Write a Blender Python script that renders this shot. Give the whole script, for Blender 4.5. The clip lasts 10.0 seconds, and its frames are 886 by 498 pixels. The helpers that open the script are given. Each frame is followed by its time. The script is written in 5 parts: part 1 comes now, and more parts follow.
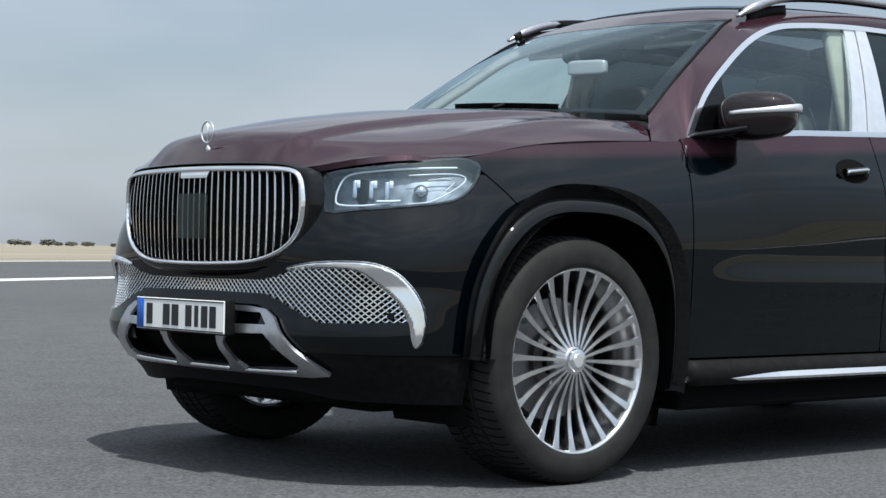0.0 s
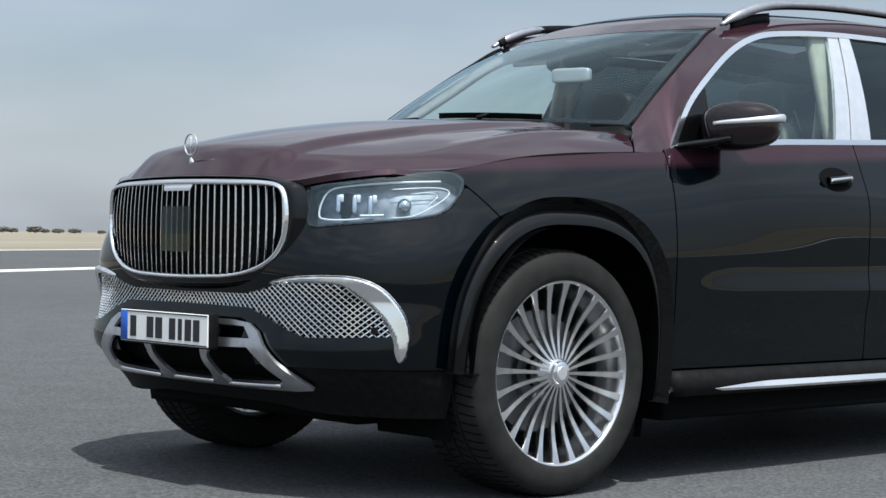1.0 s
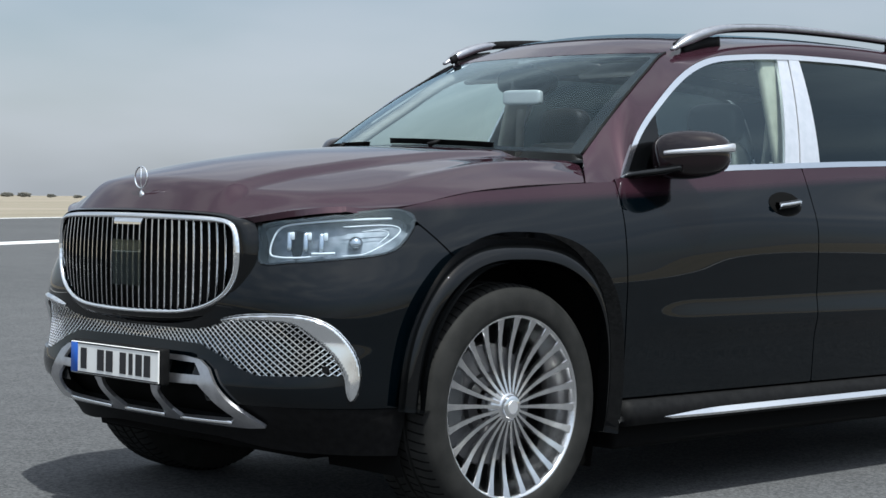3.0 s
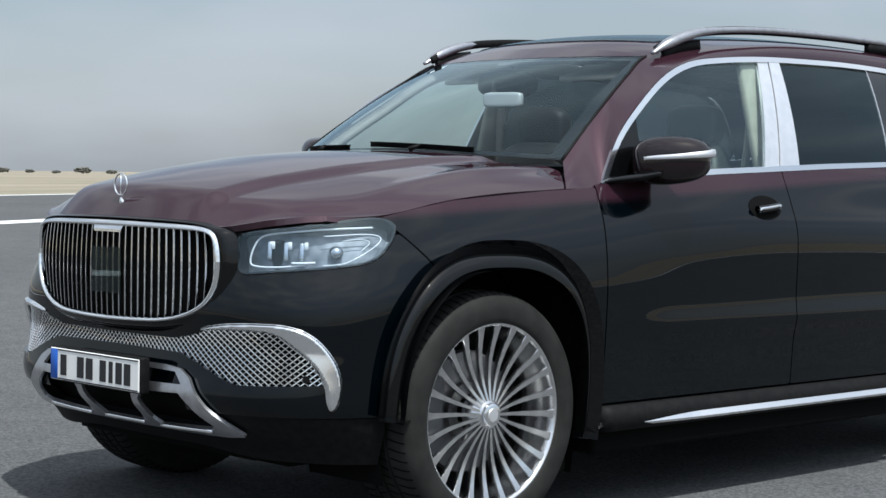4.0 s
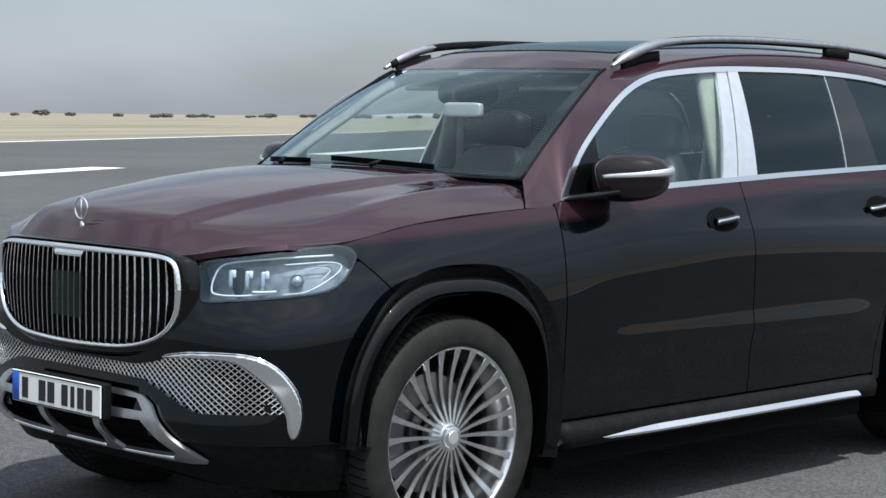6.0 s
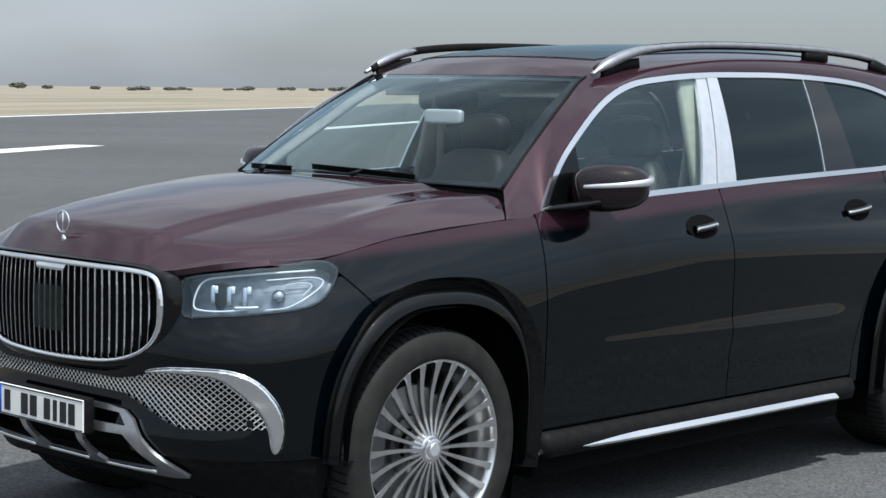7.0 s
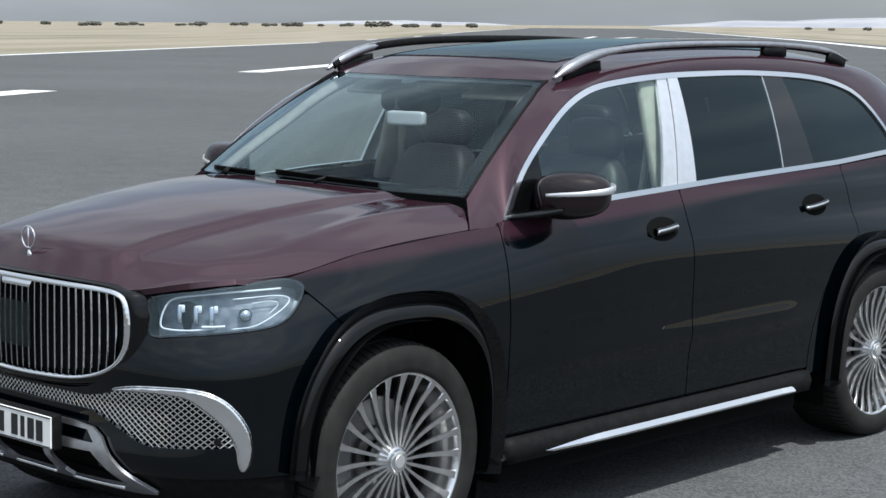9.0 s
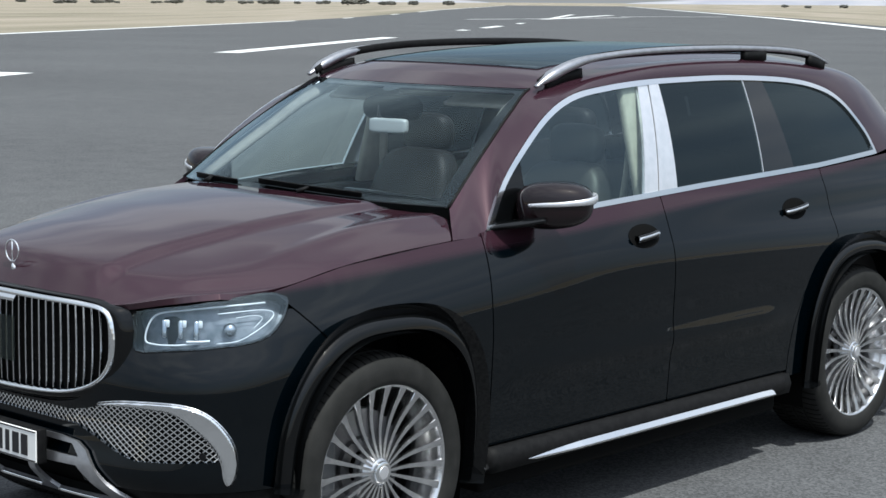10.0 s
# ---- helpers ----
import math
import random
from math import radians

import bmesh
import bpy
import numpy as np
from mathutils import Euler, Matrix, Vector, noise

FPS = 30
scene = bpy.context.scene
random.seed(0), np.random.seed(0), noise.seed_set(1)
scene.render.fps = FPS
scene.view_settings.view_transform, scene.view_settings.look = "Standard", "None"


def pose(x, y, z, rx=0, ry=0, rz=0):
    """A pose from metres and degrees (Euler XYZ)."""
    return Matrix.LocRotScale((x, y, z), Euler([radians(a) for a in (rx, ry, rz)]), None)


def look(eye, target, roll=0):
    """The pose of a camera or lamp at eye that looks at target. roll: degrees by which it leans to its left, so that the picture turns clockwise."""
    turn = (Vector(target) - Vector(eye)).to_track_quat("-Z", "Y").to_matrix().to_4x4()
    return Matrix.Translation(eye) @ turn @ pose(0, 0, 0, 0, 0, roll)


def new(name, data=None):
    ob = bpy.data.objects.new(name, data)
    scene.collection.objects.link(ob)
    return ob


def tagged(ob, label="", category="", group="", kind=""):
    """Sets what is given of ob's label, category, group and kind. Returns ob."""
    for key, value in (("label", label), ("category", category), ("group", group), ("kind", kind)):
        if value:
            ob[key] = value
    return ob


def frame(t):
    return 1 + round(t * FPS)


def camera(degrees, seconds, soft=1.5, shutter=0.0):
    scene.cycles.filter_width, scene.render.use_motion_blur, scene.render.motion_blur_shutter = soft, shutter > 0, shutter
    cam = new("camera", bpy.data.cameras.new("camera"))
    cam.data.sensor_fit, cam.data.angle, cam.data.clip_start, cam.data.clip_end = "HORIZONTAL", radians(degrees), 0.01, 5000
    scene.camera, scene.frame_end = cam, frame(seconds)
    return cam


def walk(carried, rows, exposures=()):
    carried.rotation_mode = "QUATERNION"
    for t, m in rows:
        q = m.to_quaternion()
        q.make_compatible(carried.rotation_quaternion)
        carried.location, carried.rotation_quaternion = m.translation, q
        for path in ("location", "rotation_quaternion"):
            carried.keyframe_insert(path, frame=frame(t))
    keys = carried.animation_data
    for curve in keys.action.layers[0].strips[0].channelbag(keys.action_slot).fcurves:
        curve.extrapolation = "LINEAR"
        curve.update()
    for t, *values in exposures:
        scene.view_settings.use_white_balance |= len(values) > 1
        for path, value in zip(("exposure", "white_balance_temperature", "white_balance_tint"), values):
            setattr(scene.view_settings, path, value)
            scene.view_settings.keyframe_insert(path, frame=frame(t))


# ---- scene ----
cam = camera(27.5, 10.0)
PATH = [
    (0, (-4.219, -5.063, 0.747), (-2.897, -3.563, 0.75), 1.1),
    (0.5, (-4.217, -5.068, 0.792), (-2.89, -3.571, 0.786), 1.1),
    (1, (-4.212, -5.071, 0.834), (-2.879, -3.58, 0.822), 1.0),
    (1.5, (-4.209, -5.077, 0.887), (-2.868, -3.593, 0.868), 1.0),
    (2, (-4.212, -5.078, 0.954), (-2.861, -3.603, 0.922), 1.0),
    (2.5, (-4.215, -5.076, 1.015), (-2.853, -3.612, 0.973), 1.0),
    (4, (-4.218, -5.067, 1.172), (-2.83, -3.63, 1.094), 1.1),
    (4.5, (-4.221, -5.075, 1.24), (-2.826, -3.645, 1.144), 1.1),
    (5, (-4.224, -5.072, 1.305), (-2.821, -3.651, 1.194), 1.1),
    (5.5, (-4.226, -5.075, 1.376), (-2.815, -3.662, 1.249), 1.1),
    (7, (-4.251, -5.08, 1.579), (-2.818, -3.695, 1.408), 1.1),
    (7.5, (-4.258, -5.075, 1.651), (-2.817, -3.701, 1.462), 1.1),
    (8, (-4.27, -5.072, 1.711), (-2.822, -3.708, 1.505), 1.1),
    (8.5, (-4.287, -5.06, 1.789), (-2.83, -3.71, 1.561), 1.1),
    (9, (-4.295, -5.068, 1.845), (-2.832, -3.726, 1.604), 1.1),
    (9.5, (-4.31, -5.047, 1.904), (-2.836, -3.719, 1.651), 1.1),
    (10, (-4.318, -5.058, 1.964), (-2.84, -3.737, 1.699), 1.1),
]
walk(cam, [(t, look(eye, target, roll)) for t, eye, target, roll in PATH], [(0, 0.0, 6250, 4.0), (10, 0.0, 6250, 4.0)])


# ---- light ----
world = bpy.data.worlds.new("world")
scene.world = world
world.use_nodes = True
SUN_EL, SUN_AZ = 64.0, 252.0          # azimuth counted from +x towards +y
wn, wl = world.node_tree.nodes, world.node_tree.links
wn.clear()
w_out = wn.new("ShaderNodeOutputWorld")
w_bg = wn.new("ShaderNodeBackground")
w_sky = wn.new("ShaderNodeTexSky")
w_sky.sky_type = "NISHITA"
w_sky.sun_disc = False
w_sky.sun_elevation = radians(SUN_EL)
w_sky.sun_rotation = radians(90 - SUN_AZ)
w_sky.air_density, w_sky.dust_density, w_sky.ozone_density = 1.0, 2.0, 2.5
w_co = wn.new("ShaderNodeTexCoord")
w_map = wn.new("ShaderNodeMapping")
w_map.inputs["Scale"].default_value = (1.0, 1.0, 3.2)
w_noise = wn.new("ShaderNodeTexNoise")
w_noise.inputs["Scale"].default_value = 3.6
w_noise.inputs["Detail"].default_value = 4.5
w_noise.inputs["Roughness"].default_value = 0.45
w_ramp = wn.new("ShaderNodeValToRGB")
w_ramp.color_ramp.elements[0].position = 0.42
w_ramp.color_ramp.elements[1].position = 0.66
w_ramp.color_ramp.elements[0].color = (0.52, 0.52, 0.52, 1)
w_ramp.color_ramp.elements[1].color = (0.92, 0.92, 0.92, 1)
w_mix = wn.new("ShaderNodeMixRGB")
wl.new(w_co.outputs["Generated"], w_map.inputs["Vector"])
wl.new(w_map.outputs["Vector"], w_noise.inputs["Vector"])
wl.new(w_noise.outputs["Fac"], w_ramp.inputs["Fac"])
# haze thickens towards the horizon, thin cloud everywhere
w_sep = wn.new("ShaderNodeSeparateXYZ")
wl.new(w_co.outputs["Generated"], w_sep.inputs[0])
w_hz = wn.new("ShaderNodeMapRange")
w_hz.inputs["From Min"].default_value, w_hz.inputs["From Max"].default_value = 0.12, 0.75
w_hz.inputs["To Min"].default_value, w_hz.inputs["To Max"].default_value = 0.74, 0.56
wl.new(w_sep.outputs["Z"], w_hz.inputs["Value"])
w_mul = wn.new("ShaderNodeMath")
w_mul.operation = "MULTIPLY"
wl.new(w_hz.outputs[0], w_mul.inputs[0])
wl.new(w_ramp.outputs["Color"], w_mul.inputs[1])
wl.new(w_mul.outputs[0], w_mix.inputs["Fac"])
wl.new(w_sky.outputs["Color"], w_mix.inputs["Color1"])
# sunlit cloud overhead is brighter than the haze low down
w_up = wn.new("ShaderNodeMapRange")
w_up.interpolation_type = "SMOOTHSTEP"
w_up.inputs["From Min"].default_value, w_up.inputs["From Max"].default_value = 0.10, 0.55
wl.new(w_sep.outputs["Z"], w_up.inputs["Value"])
w_cloud = wn.new("ShaderNodeMixRGB")
w_cloud.inputs["Color1"].default_value = (6.15, 6.3, 7.1, 1)
w_cloud.inputs["Color2"].default_value = (13.0, 13.0, 13.3, 1)
wl.new(w_up.outputs[0], w_cloud.inputs["Fac"])
wl.new(w_cloud.outputs["Color"], w_mix.inputs["Color2"])
wl.new(w_mix.outputs["Color"], w_bg.inputs["Color"])
wl.new(w_bg.outputs["Background"], w_out.inputs["Surface"])
sd = Vector((math.cos(radians(SUN_AZ)) * math.cos(radians(SUN_EL)), math.sin(radians(SUN_AZ)) * math.cos(radians(SUN_EL)), math.sin(radians(SUN_EL))))
# the hazy sky brightens smoothly round the sun
w_dot = wn.new("ShaderNodeVectorMath")
w_dot.operation = "DOT_PRODUCT"
w_dot.inputs[1].default_value = sd
wl.new(w_co.outputs["Generated"], w_dot.inputs[0])
w_glow = wn.new("ShaderNodeMapRange")
w_glow.interpolation_type = "SMOOTHSTEP"
w_glow.inputs["From Min"].default_value, w_glow.inputs["From Max"].default_value = 0.1, 1.1
w_glow.inputs["To Min"].default_value, w_glow.inputs["To Max"].default_value = 0.104, 0.172
wl.new(w_dot.outputs["Value"], w_glow.inputs["Value"])
wl.new(w_glow.outputs[0], w_bg.inputs["Strength"])

sun = new("sun", bpy.data.lights.new("sun", "SUN"))
sun.data.energy = 5.0
sun.data.angle = radians(0.8)
sun.data.color = (1.0, 0.975, 0.94)
sun.matrix_world = look(sd * 50, (0, 0, 0))


# ---- materials ----
def material(name, color, rough=0.5, metal=0.0, coat=0.0, coat_rough=0.03, spec=0.5):
    m = bpy.data.materials.new(name)
    m.use_nodes = True
    b = m.node_tree.nodes["Principled BSDF"]
    b.inputs["Base Color"].default_value = (*color, 1)
    b.inputs["Roughness"].default_value = rough
    b.inputs["Metallic"].default_value = metal
    b.inputs["Coat Weight"].default_value = coat
    b.inputs["Coat Roughness"].default_value = coat_rough
    b.inputs["Specular IOR Level"].default_value = spec
    return m


def nd(m, kind, **inputs):
    n = m.node_tree.nodes.new(kind)
    for k, v in inputs.items():
        n.inputs[k.replace("_", " ")].default_value = v
    return n


def wire(m, a, b):
    m.node_tree.links.new(a, b)


def bsdf(m):
    return m.node_tree.nodes["Principled BSDF"]


def mottled(m, c1, c2, scale, detail=4.0, bump=0.0, bump_scale=60.0, distance=0.01, lo=0.35, hi=0.65):
    """Two colours mixed by noise in metres, and a finer bump."""
    co = nd(m, "ShaderNodeTexCoord")
    n = nd(m, "ShaderNodeTexNoise", Scale=scale, Detail=detail)
    r = nd(m, "ShaderNodeValToRGB")
    r.color_ramp.elements[0].position, r.color_ramp.elements[1].position = lo, hi
    r.color_ramp.elements[0].color, r.color_ramp.elements[1].color = (*c1, 1), (*c2, 1)
    wire(m, co.outputs["Object"], n.inputs["Vector"])
    wire(m, n.outputs["Fac"], r.inputs["Fac"])
    wire(m, r.outputs["Color"], bsdf(m).inputs["Base Color"])
    if bump:
        n2 = nd(m, "ShaderNodeTexNoise", Scale=bump_scale, Detail=3.0)
        bp = nd(m, "ShaderNodeBump", Strength=bump, Distance=distance)
        wire(m, co.outputs["Object"], n2.inputs["Vector"])
        wire(m, n2.outputs["Fac"], bp.inputs["Height"])
        wire(m, bp.outputs["Normal"], bsdf(m).inputs["Normal"])
    return m


BURGUNDY, OBSIDIAN = (0.033, 0.0135, 0.0205), (0.0002, 0.0013, 0.0023)


def paint(name, low=1.038, high=1.268, ior=1.41):
    """Two-tone body paint: dark red above the belt, black below, with a fine metallic flake under clear coat."""
    m = material(name, OBSIDIAN, 0.5, 0.0, 1.0, 0.012, 0.0)
    bsdf(m).inputs["Coat IOR"].default_value = ior
    bsdf(m).inputs["Specular Tint"].default_value = (0.25, 0.22, 0.24, 1)
    co = nd(m, "ShaderNodeTexCoord")
    sep = nd(m, "ShaderNodeSeparateXYZ")
    wire(m, co.outputs["Object"], sep.inputs[0])
    cur = nd(m, "ShaderNodeMapRange")
    cur.inputs["From Min"].default_value, cur.inputs["From Max"].default_value = -0.4, 3.6
    cur.inputs["To Min"].default_value, cur.inputs["To Max"].default_value = low, high
    wire(m, sep.outputs["X"], cur.inputs["Value"])
    sub = nd(m, "ShaderNodeMath")
    sub.operation = "SUBTRACT"
    wire(m, sep.outputs["Z"], sub.inputs[0])
    wire(m, cur.outputs[0], sub.inputs[1])
    mr = nd(m, "ShaderNodeMapRange")
    mr.interpolation_type = "SMOOTHSTEP"
    mr.inputs["From Min"].default_value, mr.inputs["From Max"].default_value = -0.012, 0.03
    wire(m, sub.outputs[0], mr.inputs["Value"])
    mix = nd(m, "ShaderNodeMixRGB")
    mix.inputs["Color1"].default_value, mix.inputs["Color2"].default_value = (*OBSIDIAN, 1), (*BURGUNDY, 1)
    wire(m, mr.outputs[0], mix.inputs["Fac"])
    fl = nd(m, "ShaderNodeTexNoise", Scale=900.0, Detail=1.0)
    wire(m, co.outputs["Object"], fl.inputs["Vector"])
    va = nd(m, "ShaderNodeHueSaturation")
    mf = nd(m, "ShaderNodeMapRange")
    mf.inputs["To Min"].default_value, mf.inputs["To Max"].default_value = 0.84, 1.18
    wire(m, fl.outputs["Fac"], mf.inputs["Value"])
    wire(m, mf.outputs[0], va.inputs["Value"])
    wire(m, mix.outputs["Color"], va.inputs["Color"])
    wire(m, va.outputs["Color"], bsdf(m).inputs["Base Color"])
    me = nd(m, "ShaderNodeMapRange")
    me.inputs["To Min"].default_value, me.inputs["To Max"].default_value = 0.0, 0.35
    wire(m, mr.outputs[0], me.inputs["Value"])
    wire(m, me.outputs[0], bsdf(m).inputs["Metallic"])
    return m


def glass(name, tint, gloss=1.0, base=0.06):
    m = bpy.data.materials.new(name)
    m.use_nodes = True
    nt = m.node_tree
    nt.nodes.clear()
    out = nt.nodes.new("ShaderNodeOutputMaterial")
    mix = nt.nodes.new("ShaderNodeMixShader")
    tr = nt.nodes.new("ShaderNodeBsdfTransparent")
    gl = nt.nodes.new("ShaderNodeBsdfGlossy")
    lw = nt.nodes.new("ShaderNodeLayerWeight")
    lw.inputs["Blend"].default_value = 0.5
    pw = nt.nodes.new("ShaderNodeMath")
    pw.operation = "POWER"
    pw.inputs[1].default_value = 5.0
    fr = nt.nodes.new("ShaderNodeMapRange")
    fr.inputs["To Min"].default_value, fr.inputs["To Max"].default_value = base, 1.0
    nt.links.new(lw.outputs["Facing"], pw.inputs[0])
    nt.links.new(pw.outputs[0], fr.inputs["Value"])
    tr.inputs["Color"].default_value = (*tint, 1)
    gl.inputs["Roughness"].default_value = 0.005
    gl.inputs["Color"].default_value = (gloss * 0.78, gloss * 0.95, gloss, 1)
    nt.links.new(fr.outputs[0], mix.inputs[0])
    nt.links.new(tr.outputs[0], mix.inputs[1])
    nt.links.new(gl.outputs[0], mix.inputs[2])
    nt.links.new(mix.outputs[0], out.inputs["Surface"])
    return m


M_PAINT = paint("two_tone_paint")
M_RED = paint("dark_red_paint", 0.2, 0.2, 1.52)
M_BLACK = material("gloss_black", (0.002, 0.0023, 0.0026), 0.25, 0.0, 1.0, 0.02, 0.0)
bsdf(M_BLACK).inputs["Coat IOR"].default_value = 1.42
M_TRIM = mottled(material("matt_black_plastic", (0.012, 0.012, 0.012), 0.6, spec=0.12), (0.004, 0.004, 0.0043), (0.008, 0.008, 0.0083), 40, bump=0.2, bump_scale=700, distance=0.001)
# near-black for hidden parts, and for shade painted into recesses
M_DARK = material("parts_and_shade_black", (0.003, 0.003, 0.003), 0.9, spec=0.1)
M_CHROME = material("chrome", (0.88, 0.89, 0.9), 0.09, 1.0)
M_SATIN = mottled(material("satin_aluminium", (0.8, 0.81, 0.83), 0.34, 0.85), (0.80, 0.81, 0.83), (0.88, 0.88, 0.9), 25)
M_SKID = mottled(material("skid_plate_silver", (0.5, 0.5, 0.52), 0.32, 0.95), (0.44, 0.44, 0.46), (0.54, 0.54, 0.56), 30)
M_WHEEL = mottled(material("polished_forged_wheel", (0.7, 0.7, 0.71), 0.2, 1.0), (0.66, 0.66, 0.67), (0.8, 0.8, 0.8), 18)
M_TYRE = mottled(material("tyre_rubber", (0.02, 0.02, 0.02), 0.7, spec=0.2), (0.012, 0.0122, 0.0115), (0.020, 0.0198, 0.0187), 14, bump=0.25, bump_scale=160, distance=0.002)
M_DISC = material("brake_steel", (0.12, 0.12, 0.125), 0.45, 1.0)
M_CALIPER = material("caliper_grey", (0.12, 0.125, 0.13), 0.4, 0.5)
M_GLASS = glass("windscreen_glass", (0.84, 0.91, 0.92), base=0.035)
M_SIDE = glass("front_side_glass", (0.76, 0.85, 0.82), base=0.10)
M_PRIVACY = glass("privacy_glass", (0.045, 0.055, 0.06), base=0.055)
M_PANO = glass("panorama_glass", (0.34, 0.36, 0.38), 0.7, base=0.035)
M_LENS = glass("headlight_lens", (0.86, 0.90, 0.93), base=0.07)
M_LEATHER = mottled(material("dark_leather", (0.05, 0.047, 0.046), 0.5), (0.022, 0.021, 0.021), (0.034, 0.032, 0.031), 12, bump=0.3, bump_scale=220, distance=0.002)
M_CREAM = mottled(material("cream_trim", (0.62, 0.57, 0.49), 0.7), (0.42, 0.385, 0.335), (0.50, 0.46, 0.40), 20, bump=0.2, bump_scale=400, distance=0.001)
M_PILLAR = mottled(material("grey_pillar_lining", (0.2, 0.19, 0.175), 0.8), (0.17, 0.16, 0.15), (0.23, 0.22, 0.20), 20, bump=0.2, bump_scale=400, distance=0.001)
M_DASH = mottled(material("dashboard_black", (0.015, 0.015, 0.016), 0.6), (0.012, 0.012, 0.013), (0.022, 0.021, 0.021), 20, bump=0.2, bump_scale=400, distance=0.001)
M_BROWN = material("brown_leather", (0.07, 0.035, 0.022), 0.5)
M_GLOSSPILLAR = material("gloss_pillar", (0.003, 0.0035, 0.004), 0.3, 0.0, 1.0, 0.02, 0.0)
bsdf(M_GLOSSPILLAR).inputs["Coat IOR"].default_value = 1.58
M_MIRROR = material("mirror_silver", (0.85, 0.86, 0.87), 0.02, 1.0)
M_LAMP = material("lamp_silver", (0.6, 0.64, 0.69), 0.16, 1.0)
M_LIGHTBAR = material("light_guide_white", (0.8, 0.84, 0.88), 0.25)
M_PLATE = mottled(material("plate_white", (0.78, 0.78, 0.76), 0.45), (0.74, 0.74, 0.72), (0.8, 0.8, 0.78), 9)
M_PLATEBLUE = material("plate_blue", (0.012, 0.09, 0.42), 0.4)
M_MIRRORPAINT = material("dark_red_gloss", (0.007, 0.003, 0.004), 0.4, 0.0, 1.0, 0.015, 0.0)
M_LIGHTHOUSING = material("silver_plastic", (0.55, 0.56, 0.57), 0.35, 0.3)
M_INK = material("ink_black", (0.012, 0.012, 0.014), 0.5)


# ---- helpers ----
def tab(xs, ys, w=0.05):
    """A smooth function through a short table: straight pieces, rounded over about w."""
    xs, ys = np.array(xs, float), np.array(ys, float)
    span = xs[-1] - xs[0]
    g = np.linspace(xs[0] - span * 0.3, xs[-1] + span * 0.3, 900)
    lo = ys[0] + (g - xs[0]) * (ys[1] - ys[0]) / (xs[1] - xs[0])
    hi = ys[-1] + (g - xs[-1]) * (ys[-1] - ys[-2]) / (xs[-1] - xs[-2])
    v = np.where(g < xs[0], lo, np.where(g > xs[-1], hi, np.interp(g, xs, ys)))
    step = g[1] - g[0]
    k = np.arange(-int(3 * w / step) - 1, int(3 * w / step) + 2) * step
    kern = np.exp(-0.5 * (k / w) ** 2)
    kern /= kern.sum()
    h = len(k) // 2
    pad = np.concatenate([v[0] + (np.arange(-h, 0)) * (v[1] - v[0]), v, v[-1] + np.arange(1, h + 1) * (v[-1] - v[-2])])
    s = np.convolve(pad, kern, "valid")
    return lambda q: np.interp(q, g, s)


def ss(x, a, b):
    t = np.clip((np.asarray(x, float) - a) / (b - a), 0, 1)
    return t * t * (3 - 2 * t)


def poly_sdf(pts, r=0.0):
    """Positive inside a polygon, in its own units; r rounds its corners."""
    p = np.array(pts, float)

    def f(u, v):
        u, v = np.asarray(u, float), np.asarray(v, float)
        d = np.full(u.shape, 1e9)
        inside = np.zeros(u.shape, bool)
        for i in range(len(p)):
            a, b = p[i], p[(i + 1) % len(p)]
            e = b - a
            wx, wy = u - a[0], v - a[1]
            t = np.clip((wx * e[0] + wy * e[1]) / max(e @ e, 1e-12), 0, 1)
            d = np.minimum(d, np.hypot(wx - e[0] * t, wy - e[1] * t))
            if a[1] != b[1]:
                c = ((a[1] > v) != (b[1] > v)) & (u < (b[0] - a[0]) * (v - a[1]) / (b[1] - a[1]) + a[0])
                inside ^= c
        return np.where(inside, d, -d) + r
    return f


def spline(pts, n=24, closed=False):
    """Points along a smooth curve through a few points of any dimension."""
    p = np.array(pts, float)
    if closed:
        p = np.vstack([p[-1], p, p[0], p[1]])
    else:
        p = np.vstack([2 * p[0] - p[1], p, 2 * p[-1] - p[-2]])
    out = []
    for i in range(1, len(p) - 2):
        for k in range(n):
            t = k / n
            a, b, c, d = p[i - 1], p[i], p[i + 1], p[i + 2]
            out.append(0.5 * (2 * b + (c - a) * t + (2 * a - 5 * b + 4 * c - d) * t * t + (3 * b - a - 3 * c + d) * t ** 3))
    if not closed:
        out.append(p[-2])
    return np.array(out)


def curve3(pts, n=60):
    """A smooth curve by its own length, 0 to 1."""
    q = spline(pts, n)
    s = np.concatenate([[0], np.cumsum(np.linalg.norm(np.diff(q, axis=0), axis=1))])
    s /= s[-1]
    return lambda u: np.stack([np.interp(u, s, q[:, i]) for i in range(3)], -1)


def link_mesh(name, verts, faces, mat, parent, label="", smooth=True, normals=None):
    me = bpy.data.meshes.new(name)
    me.from_pydata([tuple(v) for v in verts], [], [tuple(f) for f in faces])
    me.materials.append(mat)
    if smooth:
        me.polygons.foreach_set("use_smooth", smooth if isinstance(smooth, list) else [True] * len(me.polygons))
    me.update()
    if normals is not None:
        me.normals_split_custom_set(normals)
    ob = new(name, me)
    if parent is not None:
        ob.parent = parent
    if label:
        ob["label"] = label
    return ob


def part(name, bm, mat, parent, label="", smooth=True):
    me = bpy.data.meshes.new(name)
    bmesh.ops.recalc_face_normals(bm, faces=bm.faces)
    for f in bm.faces:
        f.smooth = smooth
    bm.to_mesh(me)
    bm.free()
    me.materials.append(mat)
    ob = new(name, me)
    if parent is not None:
        ob.parent = parent
    if label:
        ob["label"] = label
    return ob


